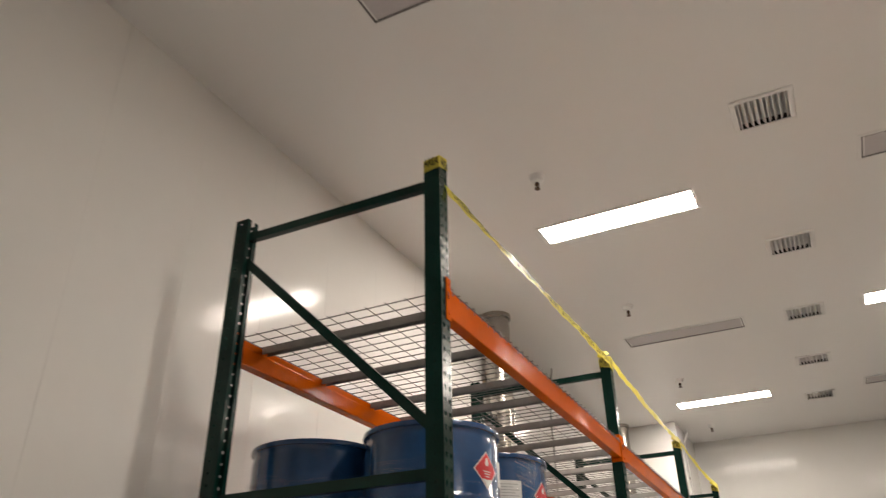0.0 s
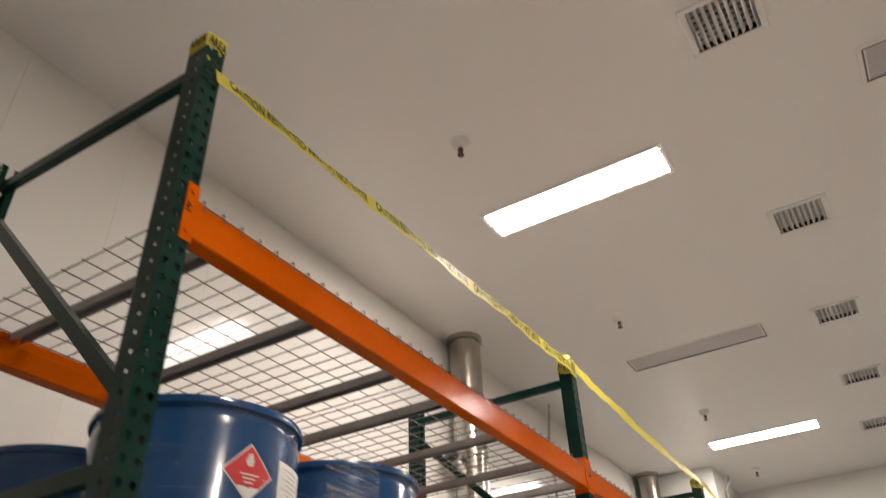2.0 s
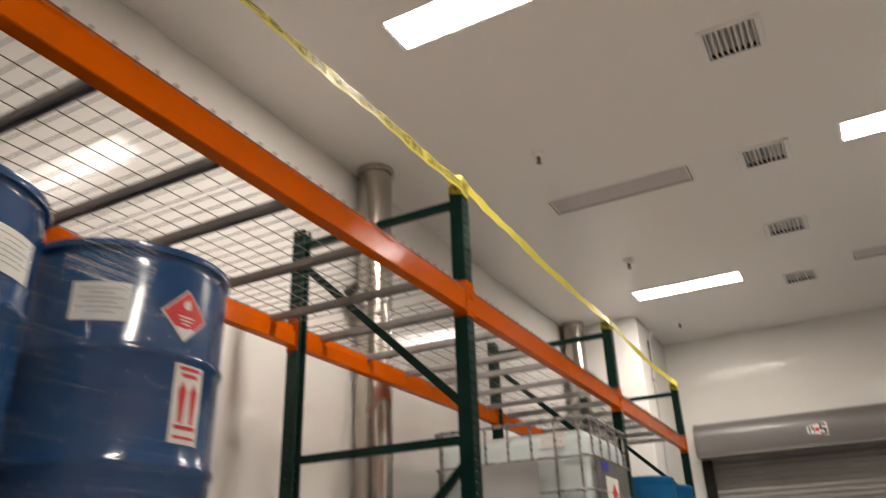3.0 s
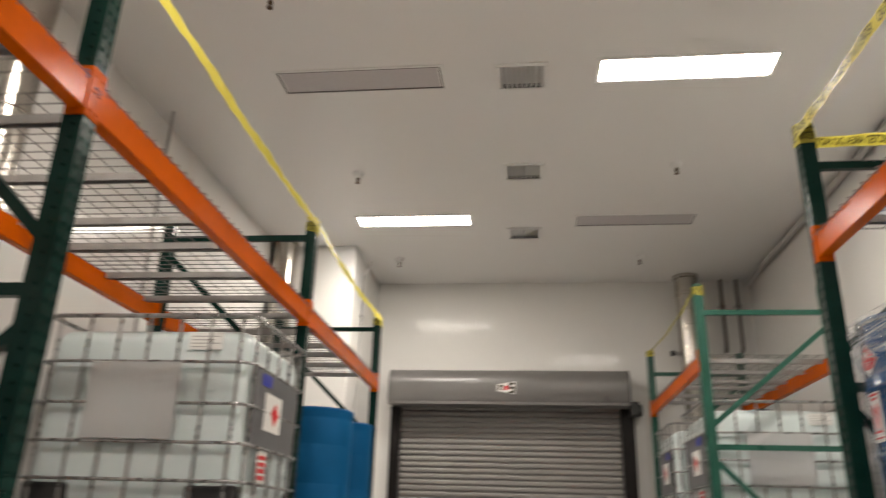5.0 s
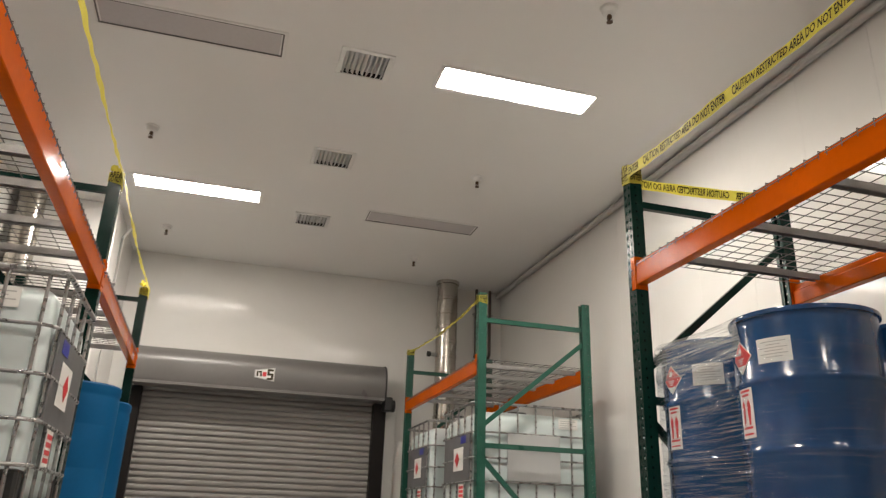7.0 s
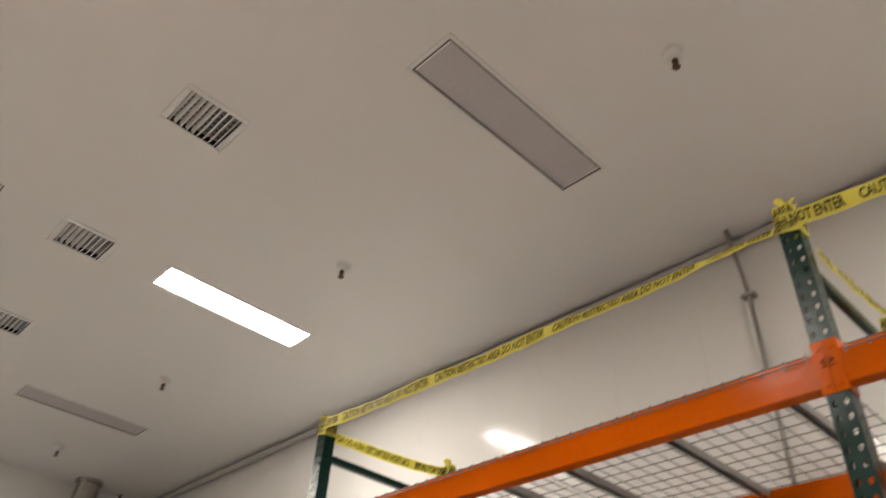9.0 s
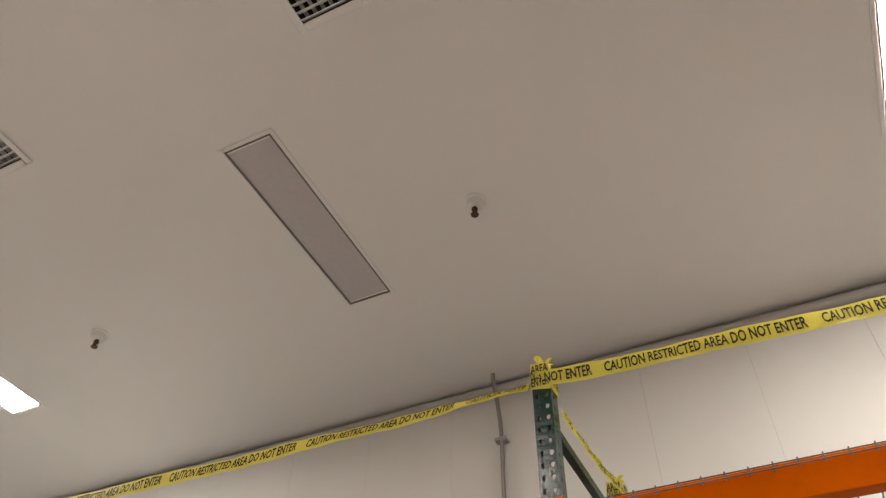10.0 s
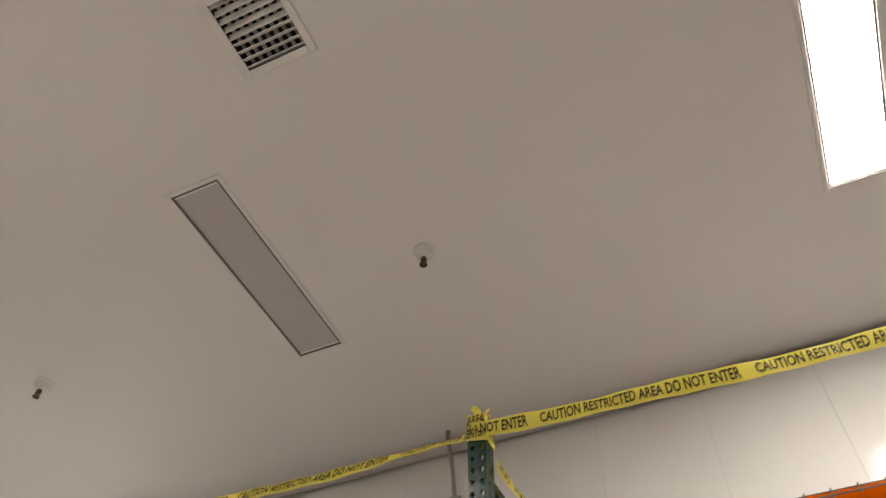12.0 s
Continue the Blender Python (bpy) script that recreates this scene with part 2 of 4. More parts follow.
def ceiling_mesh():
    """The ceiling slab, with a recess left open at each lamp and vent."""
    holes = [(x - 0.6, x + 0.6, y - 0.135, y + 0.135) for x, y, _ in LAMPS] + [(x - 0.162, x + 0.162, y - 0.151, y + 0.151) for x, y in VENTS]
    xs = sorted({X0 - 0.2, X1 + 0.2, *[h[0] for h in holes], *[h[1] for h in holes]})
    ys = sorted({Y0 - 0.2, Y1 + 0.2, *[h[2] for h in holes], *[h[3] for h in holes]})
    b = bmesh.new()
    grid = {}

    def v(x, y):
        if (x, y) not in grid:
            grid[x, y] = b.verts.new((x, y, H))
        return grid[x, y]

    for xa, xb in zip(xs, xs[1:]):
        for ya, yb in zip(ys, ys[1:]):
            cx, cy = (xa + xb) / 2, (ya + yb) / 2
            if not any(h[0] < cx < h[1] and h[2] < cy < h[3] for h in holes):
                b.faces.new((v(xa, ya), v(xb, ya), v(xb, yb), v(xa, yb)))
    r = bmesh.ops.extrude_face_region(b, geom=b.faces[:])
    bmesh.ops.translate(b, verts=[g for g in r["geom"] if isinstance(g, bmesh.types.BMVert)], vec=(0, 0, 0.15))
    return b


tagged(part("ceiling", ceiling_mesh(), CEIL), "white painted smooth warehouse ceiling", "ceiling", kind="structure")
tagged(part("roof_deck", box(X0 - 0.2, X1 + 0.2, Y0 - 0.2, Y1 + 0.2, H + 0.2, H + 0.3), DARKVOID), "dark roof deck above the ceiling", "roof", kind="structure")
west = tagged(part("wall_west", box(X0 - 0.15, X0 - 0.006, Y0 - 0.15, Y1 + 0.15, 0, H), SEAM), "glossy white wall of tall narrow panels with faint seams", "wall", kind="structure")
tagged(part("wall_south", box(X0, X1, Y0 - 0.15, Y0, 0, H), WALL), "plain white painted end wall", "wall", kind="structure")
DX0, DX1, DZ = -1.42, 1.50, 3.03
b = box(X0, DX0, Y1, Y1 + 0.2, 0, H)
box(DX1, X1, Y1, Y1 + 0.2, 0, H, bm=b)
box(DX0, DX1, Y1, Y1 + 0.2, DZ, H, bm=b)
tagged(part("wall_north", b, WALL), "glossy white end wall around the roller door", "wall", kind="structure")
east = tagged(part("wall_east", box(X1 + 0.006, X1 + 0.15, Y0 - 0.15, Y1 + 0.15, 0, H), SEAM), "white wall of tall narrow panels with thin seams", "wall", kind="structure")

# boxed-in column in the far corner
tagged(part("column", box(X0, -1.73, 11.52, Y1, 0, H, 0.006), WALL), "white boxed-in corner column beside a steel duct", "column", kind="structure")

# round bead where the ceiling meets the east wall
b = rod([(X1 - 0.044, Y0, H - 0.048), (X1 - 0.044, Y1, H - 0.048)], 0.035, 18)
tagged(part("trim_east", b, BEAD, smooth=40), "dull grey round bead along the ceiling edge", "trim", kind="structure")


# ---- roller door ----
door = thing("door_1", (0.05, Y1, 0), "closed grey slatted steel roller door with a round hood", "roller door", kind="structure")
bm = bmesh.new()
prof = [(13.025, 3.49), (12.780, 3.49)] + [(12.780 - 0.2 * math.sin(a), 3.29 + 0.2 * math.cos(a)) for a in [i * math.pi / 14 for i in range(1, 8)]] + [(12.580, 3.10), (12.600, 3.055), (12.640, 3.04), (13.025, 3.04)]
rings = [[bm.verts.new((x, py, pz)) for py, pz in prof] for x in (-1.425, 1.55)]
for i in range(len(prof) - 1):
    bm.faces.new((rings[0][i], rings[0][i + 1], rings[1][i + 1], rings[1][i]))
bm.faces.new(rings[0]), bm.faces.new(rings[1])
hood = part("hood", bm, HOOD, door, "grey rounded sheet-steel hood", smooth=35)
part("hood_lip", box(-1.425, 1.55, 12.570, 12.595, 3.025, 3.06, 0.004), HOOD, hood)
for xa, xb, m in ((1.5515, 1.572, BLACK), (-1.441, -1.4265, HOOD)):
    bm = bmesh.new()
    rings = [[bm.verts.new((x, 12.80 + (py - 12.80) * 1.02, 3.265 + (pz - 3.265) * 1.03)) for py, pz in prof[1:-1]] for x in (xa, xb)]
    for i in range(len(rings[0])):
        j = (i + 1) % len(rings[0])
        bm.faces.new((rings[0][i], rings[0][j], rings[1][j], rings[1][i]))
    bm.faces.new(rings[0]), bm.faces.new(rings[1])
    part("end_cap", bm, m, hood, smooth=35)
for x0, x1 in ((DX0 - 0.02, DX0 + 0.10), (DX1 - 0.03, DX1 + 0.13)):
    g = box(x0, x1, 12.840, 13.025, 0, 3.03, 0.006)
    part("guide_rail", g, GUIDE, door, "dark bronze guide rail")
for x0, x1 in ((DX0 - 0.11, DX0 - 0.022), (DX1 + 0.135, DX1 + 0.29)):
    part("jamb_trim", box(x0, x1, 12.980, 13.027, 0, 3.00, 0.004), WHITE, door, "white jamb trim")
op = part("operator", box(1.575, 1.68, 12.700, 12.880, 2.93, 3.10, 0.012), BLACK, door, "black door operator box")
part("chain_wheel", rod([(1.68, 12.780, 3.0), (1.72, 12.780, 3.0)], 0.075, 14), BLACK, op)
bm = bmesh.new()
sp = [(-0.010, 0), (-0.010, 0.011), (0.006, 0.013), (0.011, 0.020), (0.014, 0.036), (0.013, 0.052), (0.008, 0.062), (-0.004, 0.0655), (-0.018, 0.0655), (-0.018, 0)]
rings = [[bm.verts.new((x, -py, pz * 1.068)) for py, pz in sp] for x in (DX0 + 0.04 - 0.05, DX1 + 0.02 - 0.05)]
for i in range(len(sp)):
    j = (i + 1) % len(sp)
    bm.faces.new((rings[0][i], rings[0][j], rings[1][j], rings[1][i]))
slat_mesh = mesh_of(bm, SLAT, 50)
for k in range(43):
    piece("slat", slat_mesh, door, (0, 12.965 - Y1, 0.01 + k * 0.0712))
sign = tagged(new("door_sign"), "small white maker's plate on the door hood", "sign")
sign.location = (0.06, 12.573, 3.235)
for grow, yy, m, nm in ((0.010, -0.006, GREYINK, "border"), (0.0, -0.010, PAPER, "plate")):
    b = bmesh.new()
    outline = ((-0.115 - grow, -0.035 - grow), (0.105 + grow, -0.075 - grow), (0.105 + grow, 0.075 + grow), (-0.115 - grow, 0.035 + grow))
    two = [[b.verts.new((dx, y, z)) for dx, z in outline] for y in (yy, yy + 0.0035)]
    for q in range(4):
        b.faces.new((two[0][q], two[0][(q + 1) % 4], two[1][(q + 1) % 4], two[1][q]))
    b.faces.new(two[0]), b.faces.new(two[1])
    part(nm, b, m, sign, local=True)
for x0, x1, z0, z1, m in ((-0.102, -0.080, -0.032, 0.032, INK), (-0.078, -0.040, 0.012, 0.034, INK), (-0.058, -0.038, -0.032, 0.010, INK), (-0.030, 0.016, -0.030, 0.024, RED), (0.024, 0.098, 0.038, 0.064, INK), (0.024, 0.050, 0.0, 0.037, INK), (0.024, 0.098, -0.014, 0.012, INK), (0.072, 0.098, -0.043, -0.015, INK), (0.024, 0.098, -0.066, -0.044, INK)):
    part("mark", box(x0, x1, -0.0135, -0.0108, z0, z1), m, sign, local=True)


# ---- ceiling fittings ----
def troffer(lit):
    t = thing("ceiling_light", (0, 0, H), "lit white recessed ceiling lamp panel" if lit else "unlit grey recessed ceiling lamp panel", "ceiling light", "recessed ceiling lamps")
    w, d = 0.645, 0.165
    f = bmesh.new()
    for x0, x1, y0, y1 in ((-w, w, -d, -d + 0.024), (-w, w, d - 0.024, d), (-w, -w + 0.024, -d + 0.024, d - 0.024), (w - 0.024, w, -d + 0.024, d - 0.024)):
        box(x0, x1, y0, y1, -0.007, 0.0 - 0.001, 0.002, bm=f)
    part("frame", f, WHITE, t, local=True)
    # dark strips stand in for the shadow between frame and lens
    k = bmesh.new()
    wi, di = w - 0.024, d - 0.024
    for x0, x1, y0, y1 in ((-wi, wi, -di, -di + 0.011), (-wi, wi, di - 0.011, di), (-wi, -wi + 0.011, -di + 0.011, di - 0.011), (wi - 0.011, wi, -di + 0.011, di - 0.011)):
        box(x0, x1, y0, y1, -0.004, 0.001, bm=k)
    part("gasket", k, GAPSHADE, t, "dark strip drawn as the shadow gap round the lens", local=True)
    g = box(-w + 0.034, w - 0.034, -d + 0.034, d - 0.034, 0.002 if not lit else -0.003, 0.012)
    part("lens", g, GLOW if lit else LENS, t, local=True, label="glowing white lens" if lit else "dull grey lens")
    h = box(-0.6, 0.6, -0.135, 0.135, 0.10, 0.105)
    part("housing", h, WHITE, t, local=True)
    return t


for lit in (1, 0):
    first = None
    for x, y, on in LAMPS:
        if on == lit:
            if first is None:
                first = troffer(lit)
                first.location = (x, y, H)
            else:
                copy_thing(first, pose(x, y, H))
# the lenses throw most of their light downwards
for x, y, on in LAMPS:
    if on:
        light = bpy.data.lights.new("lamp_beam", "AREA")
        light.shape, light.size, light.size_y = "RECTANGLE", 1.2, 0.25
        light.energy, light.color, light.spread = LAMP_WATTS, LAMP_COLOUR, radians(LAMP_SPREAD)
        new("lamp_beam", light).location = (x, y, H - 0.008)


def vent():
    t = thing("ceiling_vent", (0, 0, H), "white square ceiling air grille with open louvres", "air vent", "ceiling vents")
    f = bmesh.new()
    for x0, x1, y0, y1 in ((-0.195, 0.195, -0.185, -0.146), (-0.195, 0.195, 0.146, 0.185), (-0.195, -0.157, -0.146, 0.146), (0.157, 0.195, -0.146, 0.146)):
        box(x0, x1, y0, y1, -0.010, -0.001, 0.004, bm=f)
    part("frame", f, WHITE, t, local=True)
    blade = mesh_of(beam_between((0, -0.146, 0), (0, 0.146, 0), 0.004, 0.030), WHITE)
    for k in range(9):
        p = piece("louvre", blade, t, (0, 0, 0))
        p.matrix_basis = pose(-0.148 + k * 0.037, 0, 0.008, 0, -36 if k < 5 else 36, 0)
    back = mesh_of(beam_between((-0.157, 0, 0), (0.157, 0, 0), 0.003, 0.026), WHITE)
    for k in range(7):
        p = piece("rear_louvre", back, t, (0, 0, 0))
        p.matrix_basis = pose(0, -0.126 + k * 0.042, 0.040, 14, 0, 0)
    # shaft behind the louvres, its inner shade given by the near-black colour
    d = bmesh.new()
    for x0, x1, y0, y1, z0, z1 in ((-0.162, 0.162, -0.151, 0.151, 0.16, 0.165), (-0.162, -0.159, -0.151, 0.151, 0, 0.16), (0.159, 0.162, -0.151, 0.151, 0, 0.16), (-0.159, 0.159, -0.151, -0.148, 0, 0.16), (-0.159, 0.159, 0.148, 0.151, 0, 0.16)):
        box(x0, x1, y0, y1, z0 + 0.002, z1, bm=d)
    part("shaded_duct_box", d, DARKVOID, t, local=True)
    return t


first = vent()
first.location = (*VENTS[0], H)
for x, y in VENTS[1:]:
    copy_thing(first, pose(x, y, H))


def sprinkler():
    t = thing("sprinkler", (0, 0, H), "dark brass sprinkler head in a white ceiling cup", "sprinkler", "ceiling sprinklers")
    part("cup", lathe([(0.0, 0), (0.060, 0), (0.060, -0.007), (0.050, -0.013), (0.043, -0.044), (0.034, -0.050), (0, -0.050)], 24), WHITE, t, local=True, smooth=40)
    b = lathe([(0, -0.050), (0.012, -0.050), (0.014, -0.056), (0.017, -0.060), (0.017, -0.070), (0.009, -0.074), (0.006, -0.095), (0, -0.096)], 12)
    part("head", b, BRASS, t, local=True, smooth=40)
    f = bmesh.new()
    for s in (-1, 1):
        rod([(s * 0.013, 0, -0.068), (s * 0.017, 0, -0.085), (s * 0.004, 0, -0.104)], 0.003, 6, f)
    part("yoke", f, BRASS, t, local=True)
    part("deflector", lathe([(0, -0.104), (0.021, -0.104), (0.021, -0.107), (0, -0.107)], 14), BRASS, t, local=True)
    return t


HEADS = [(-1.27, 4.42), (-1.27, 7.02), (-1.27, 9.58), (-1.27, 12.0), (1.697, 4.29), (1.697, 6.92), (1.697, 9.54), (1.697, 12.0)]
first = sprinkler()
first.location = (*HEADS[0], H)
for x, y in HEADS[1:]:
    copy_thing(first, pose(x, y, H))


# ---- ducts, pipes and conduits ----
def duct(x, y, r, seams, tap=None):
    t = thing("steel_duct", (x, y, 0), "round bare steel duct standing from floor to ceiling", "duct", "round steel ducts")
    part("pipe", lathe([(r, 0), (r, H - 0.002)], 36), DUCT, t, local=True, smooth=40)
    for z in seams:
        part("joint_band", lathe([(r, z - 0.022), (r + 0.006, z - 0.018), (r + 0.006, z + 0.018), (r, z + 0.022)], 36), DUCT, t, local=True, smooth=40)
    part("ceiling_collar", lathe([(r, H - 0.05), (r + 0.02, H - 0.045), (r + 0.02, H - 0.002)], 36), DUCT, t, local=True, smooth=40)
    if tap:
        z, a, rise, size = tap
        d = Vector((math.cos(a), math.sin(a), 0))
        o = Vector((0, 0, z))
        e, f = o + d * (r + 0.09) + Vector((0, 0, rise)), d * 0.035 + Vector((0, 0, rise * 0.35))
        tp = part("tap", rod([o + d * (r - 0.02), e], size, 14), GALV, t, "short branch pipe stub", local=True, smooth=40)
        # solid black piece in place of the dark inside of the stub's mouth
        part("tap_mouth", rod([e, e + f], size * 1.35, 14), BLACK, tp, "dark open end of the stub, drawn as a solid black piece", local=True, smooth=40)
    return t


duct(-2.545, 6.60, 0.135, (1.2, 2.45, 3.7), (3.53, -1.75, 0.10, 0.045))
duct(-2.54, 11.34, 0.135, (1.2, 2.45, 3.7))
duct(2.39, 12.80, 0.14, (1.2, 2.3, 2.9, 3.1, 3.3, 3.5, 3.7, 3.9, 4.1, 4.3, 4.5), (3.72, 3.3, 0.0, 0.026))


def conduit(points, r, material, clamps, label):
    t = thing("conduit", points[0], label, "conduit", "wall conduits")
    part("tube", rod(points, r, 10), material, t, smooth=50)
    for (x, y, z), (nx, ny) in clamps:
        c = box(x - 0.028 - abs(ny) * 0.015, x + 0.028 + abs(ny) * 0.015, y - 0.028 - abs(nx) * 0.015, y + 0.028 + abs(nx) * 0.015, z - 0.012, z + 0.012, 0.003)
        part("clamp", c, GALV, t)
    return t


conduit([(3.105, 4.79, H), (3.112, 4.79, H - 0.07), (3.16, 4.79, H - 0.17), (3.20, 4.79, H - 0.29), (3.222, 4.79, H - 0.42), (3.222, 4.79, 0.02)], 0.014, CONDUIT, [((3.228, 4.79, 4.325), (1, 0)), ((3.228, 4.79, 2.72), (1, 0)), ((3.228, 4.79, 1.2), (1, 0))], "thin dull grey steel conduit bending from ceiling onto the wall")
conduit([(-2.56, 8.36, H), (-2.57, 8.38, H - 0.05), (-2.64, 8.5, H - 0.13), (-2.70, 8.6, H - 0.24), (-2.705, 8.62, H - 0.4), (-2.705, 8.62, 0.02)], 0.015, GALV, [((-2.715, 8.62, 4.1), (1, 0)), ((-2.715, 8.62, 2.2), (1, 0))], "thin dull grey steel conduit bending from ceiling onto the wall")
conduit([(-1.66, 12.1, H), (-1.66, 12.1, H - 0.05), (-1.69, 12.05, H - 0.14), (-1.715, 12.0, H - 0.22), (-1.715, 12.0, 0.02)], 0.015, WHITE, [((-1.725, 12.0, 4.0), (1, 0)), ((-1.725, 12.0, 2.2), (1, 0))], "thin white conduit running down the boxed column")
for x in (2.87, 3.07):
    conduit([(x, 12.97, H), (x, 12.97, 3.90), (x, 12.975, 3.83), (x, 13.02, 3.79)], 0.021, BROWN, [((x, 12.99, 4.4), (0, 1))], "brown painted pipe dropping from the ceiling")


# ---- pallet racks ----
TOP = 3.64
BEAM_Z0, BEAM_Z1 = 2.878, 3.005
LOW_Z0, LOW_Z1 = 1.335, 1.462


def post_mesh(s, material):
    """A rolled-steel upright, its two rows of teardrop slots facing s along x."""
    verts, faces = [], []
    hw, pitch = 0.038, 0.0508
    n = int(TOP / pitch)
    tear = [(0.0, 0.011), (0.0074, 0.007), (0.0084, 0.0), (0.005, -0.0095), (0.0, -0.0135), (-0.005, -0.0095), (-0.0084, 0.0), (-0.0074, 0.007)]

    def add(pts):
        base = len(verts)
        verts.extend(pts)
        return base

    for i in range(n):
        zc = (i + 0.5) * pitch
        for c in (-1, 1):
            ya, yb = (c - 1) * hw / 2, (c + 1) * hw / 2
            ym = (ya + yb) / 2
            rim = [(ym, zc + pitch / 2), (yb, zc + pitch / 2), (yb, zc), (yb, zc - pitch / 2), (ym, zc - pitch / 2), (ya, zc - pitch / 2), (ya, zc), (ya, zc + pitch / 2)]
            o = add([(s * hw, y, z) for y, z in rim])
            h = add([(s * hw, ym + y, zc + z) for y, z in tear])
            k = add([(s * (hw - 0.003), ym + y, zc + z) for y, z in tear])
            for j in range(8):
                j2 = (j + 1) % 8
                faces.append((o + j, o + j2, h + j2, h + j))
                faces.append((h + j, h + j2, k + j2, k + j))
    eight = [(0.007 * math.sin(k * math.pi / 4), 0.007 * math.cos(k * math.pi / 4)) for k in range(8)]
    for i in range(n):
        zc = (i + 0.5) * pitch
        for c in (-1, 1):
            rim = [(0, pitch / 2), (hw, pitch / 2), (hw, 0), (hw, -pitch / 2), (0, -pitch / 2), (-hw, -pitch / 2), (-hw, 0), (-hw, pitch / 2)]
            o = add([(x, c * hw, zc + z) for x, z in rim])
            h = add([(x + s * 0.006, c * hw, zc + z) for x, z in eight])
            k = add([(x + s * 0.006, c * (hw - 0.003), zc + z) for x, z in eight])
            for j in range(8):
                j2 = (j + 1) % 8
                faces.append((o + j, o + j2, h + j2, h + j))
                faces.append((h + j, h + j2, k + j2, k + j))
    zt = n * pitch
    for y0, y1, x0, x1 in ((-hw + 0.0025, -hw + 0.026, -hw, -hw + 0.0025), (hw - 0.026, hw - 0.0025, -hw, -hw + 0.0025)):
        xa, xb = sorted((s * x0, s * x1))
        o = add([(x, y, z) for z in (0, zt) for x, y in ((xa, y0), (xb, y0), (xb, y1), (xa, y1))])
        for f in ((0, 1, 5, 4), (1, 2, 6, 5), (2, 3, 7, 6), (3, 0, 4, 7), (4, 5, 6, 7), (0, 3, 2, 1)):
            faces.append(tuple(o + q for q in f))
    me = bpy.data.meshes.new("post")
    me.from_pydata(verts, [], faces)
    me.materials.append(material)
    return me


def beam_mesh(x, y0, y1, z0, z1, s):
    """A box beam with a stepped inner ledge; s points outwards from the bay."""
    prof = [(-0.028, 0), (0.028, 0), (0.028, 0.127), (-0.010, 0.127), (-0.010, 0.086), (-0.028, 0.086)]
    k = (z1 - z0) / 0.127
    b = bmesh.new()
    rings = [[b.verts.new((x + s * px, y, z0 + pz * k)) for px, pz in prof] for y in (y0, y1)]
    for i in range(len(prof)):
        j = (i + 1) % len(prof)
        b.faces.new((rings[0][i], rings[0][j], rings[1][j], rings[1][i]))
    b.faces.new(rings[0]), b.faces.new(rings[1])
    bmesh.ops.bevel(b, geom=[e for e in b.edges if abs(e.verts[0].co.y - e.verts[1].co.y) > 0.5], offset=0.004, segments=1, affect="EDGES")
    return b


def connector(x, y, zc, s, d):
    """An end plate: a leg on the post's side and a leg on its face, with two pins. s: outwards, d: towards the beam along y."""
    b = bmesh.new()
    xa, xb = sorted((x + s * 0.0385, x + s * 0.0425))
    ya, yb = sorted((y + d * 0.001, y + d * 0.043))
    box(xa, xb, ya, yb, zc - 0.10, zc + 0.09, 0.0012, bm=b)
    xa, xb = sorted((x - s * 0.034, x + s * 0.0385))
    ya, yb = sorted((y + d * 0.0385, y + d * 0.043))
    box(xa, xb, ya, yb, zc - 0.10, zc + 0.09, 0.0012, bm=b)
    for dz in (-0.07, 0.0, 0.06):
        p = Vector((x + s * 0.0425, y + d * 0.02, zc + dz))
        rod([p, p + Vector((s * 0.005, 0, 0))], 0.008, 8, b)
    return b


def rack(label, xf, xr, ys, posts, green, top_brace=3.51):
    """A pallet rack: upright frames at ys, front posts at xf, rear posts at xr, two levels of beams in each bay."""
    s = 1 if xf > xr else -1
    r = thing("pallet_rack", (xf, ys[0], 0), label, "pallet rack", "pallet racks")
    for y in ys:
        for x, mesh in ((xf, posts[s]), (xr, posts[-s])):
            p = piece("post", mesh, r, (x - xf, y - ys[0], 0))
            part("base_plate", box(x - 0.06, x + 0.06, y - 0.06, y + 0.06, 0.0, 0.008, 0.002), green, r)
        inner0, inner1 = xf - s * 0.036, xr + s * 0.036
        for z in (top_brace, 2.25, 1.05, 0.2):
            part("cross_brace", beam_between((inner0, y, z), (inner1, y, z), 0.032, 0.042), green, r)
        for za, zb in ((2.43, top_brace - 0.14), (2.13, 1.16), (0.28, 0.95)):
            part("diagonal_brace", beam_between((inner0, y, za), (inner1, y, zb), 0.030, 0.040), green, r)
    for ya, yb in zip(ys, ys[1:]):
        for x, o in ((xf, s), (xr, -s)):
            for z0, z1 in ((BEAM_Z0, BEAM_Z1), (LOW_Z0, LOW_Z1)):
                bb = part("beam", beam_mesh(x + o * 0.008, ya + 0.043, yb - 0.043, z0, z1, o), ORANGE, r, "bright orange steel beam")
                for y, d in ((ya, 1), (yb, -1)):
                    part("connector", connector(x, y, z0 + 0.075, o, d), ORANGE, bb)
                    xc = x + o * 0.0445
                    clip = [(xc, y + d * (0.008 + 0.012 * (k % 2)), z0 + 0.068 + 0.007 * k) for k in range(5)]
                    part("safety_clip", rod(clip, 0.0028, 6), BLACK, bb, "small black locking clip")
    return r


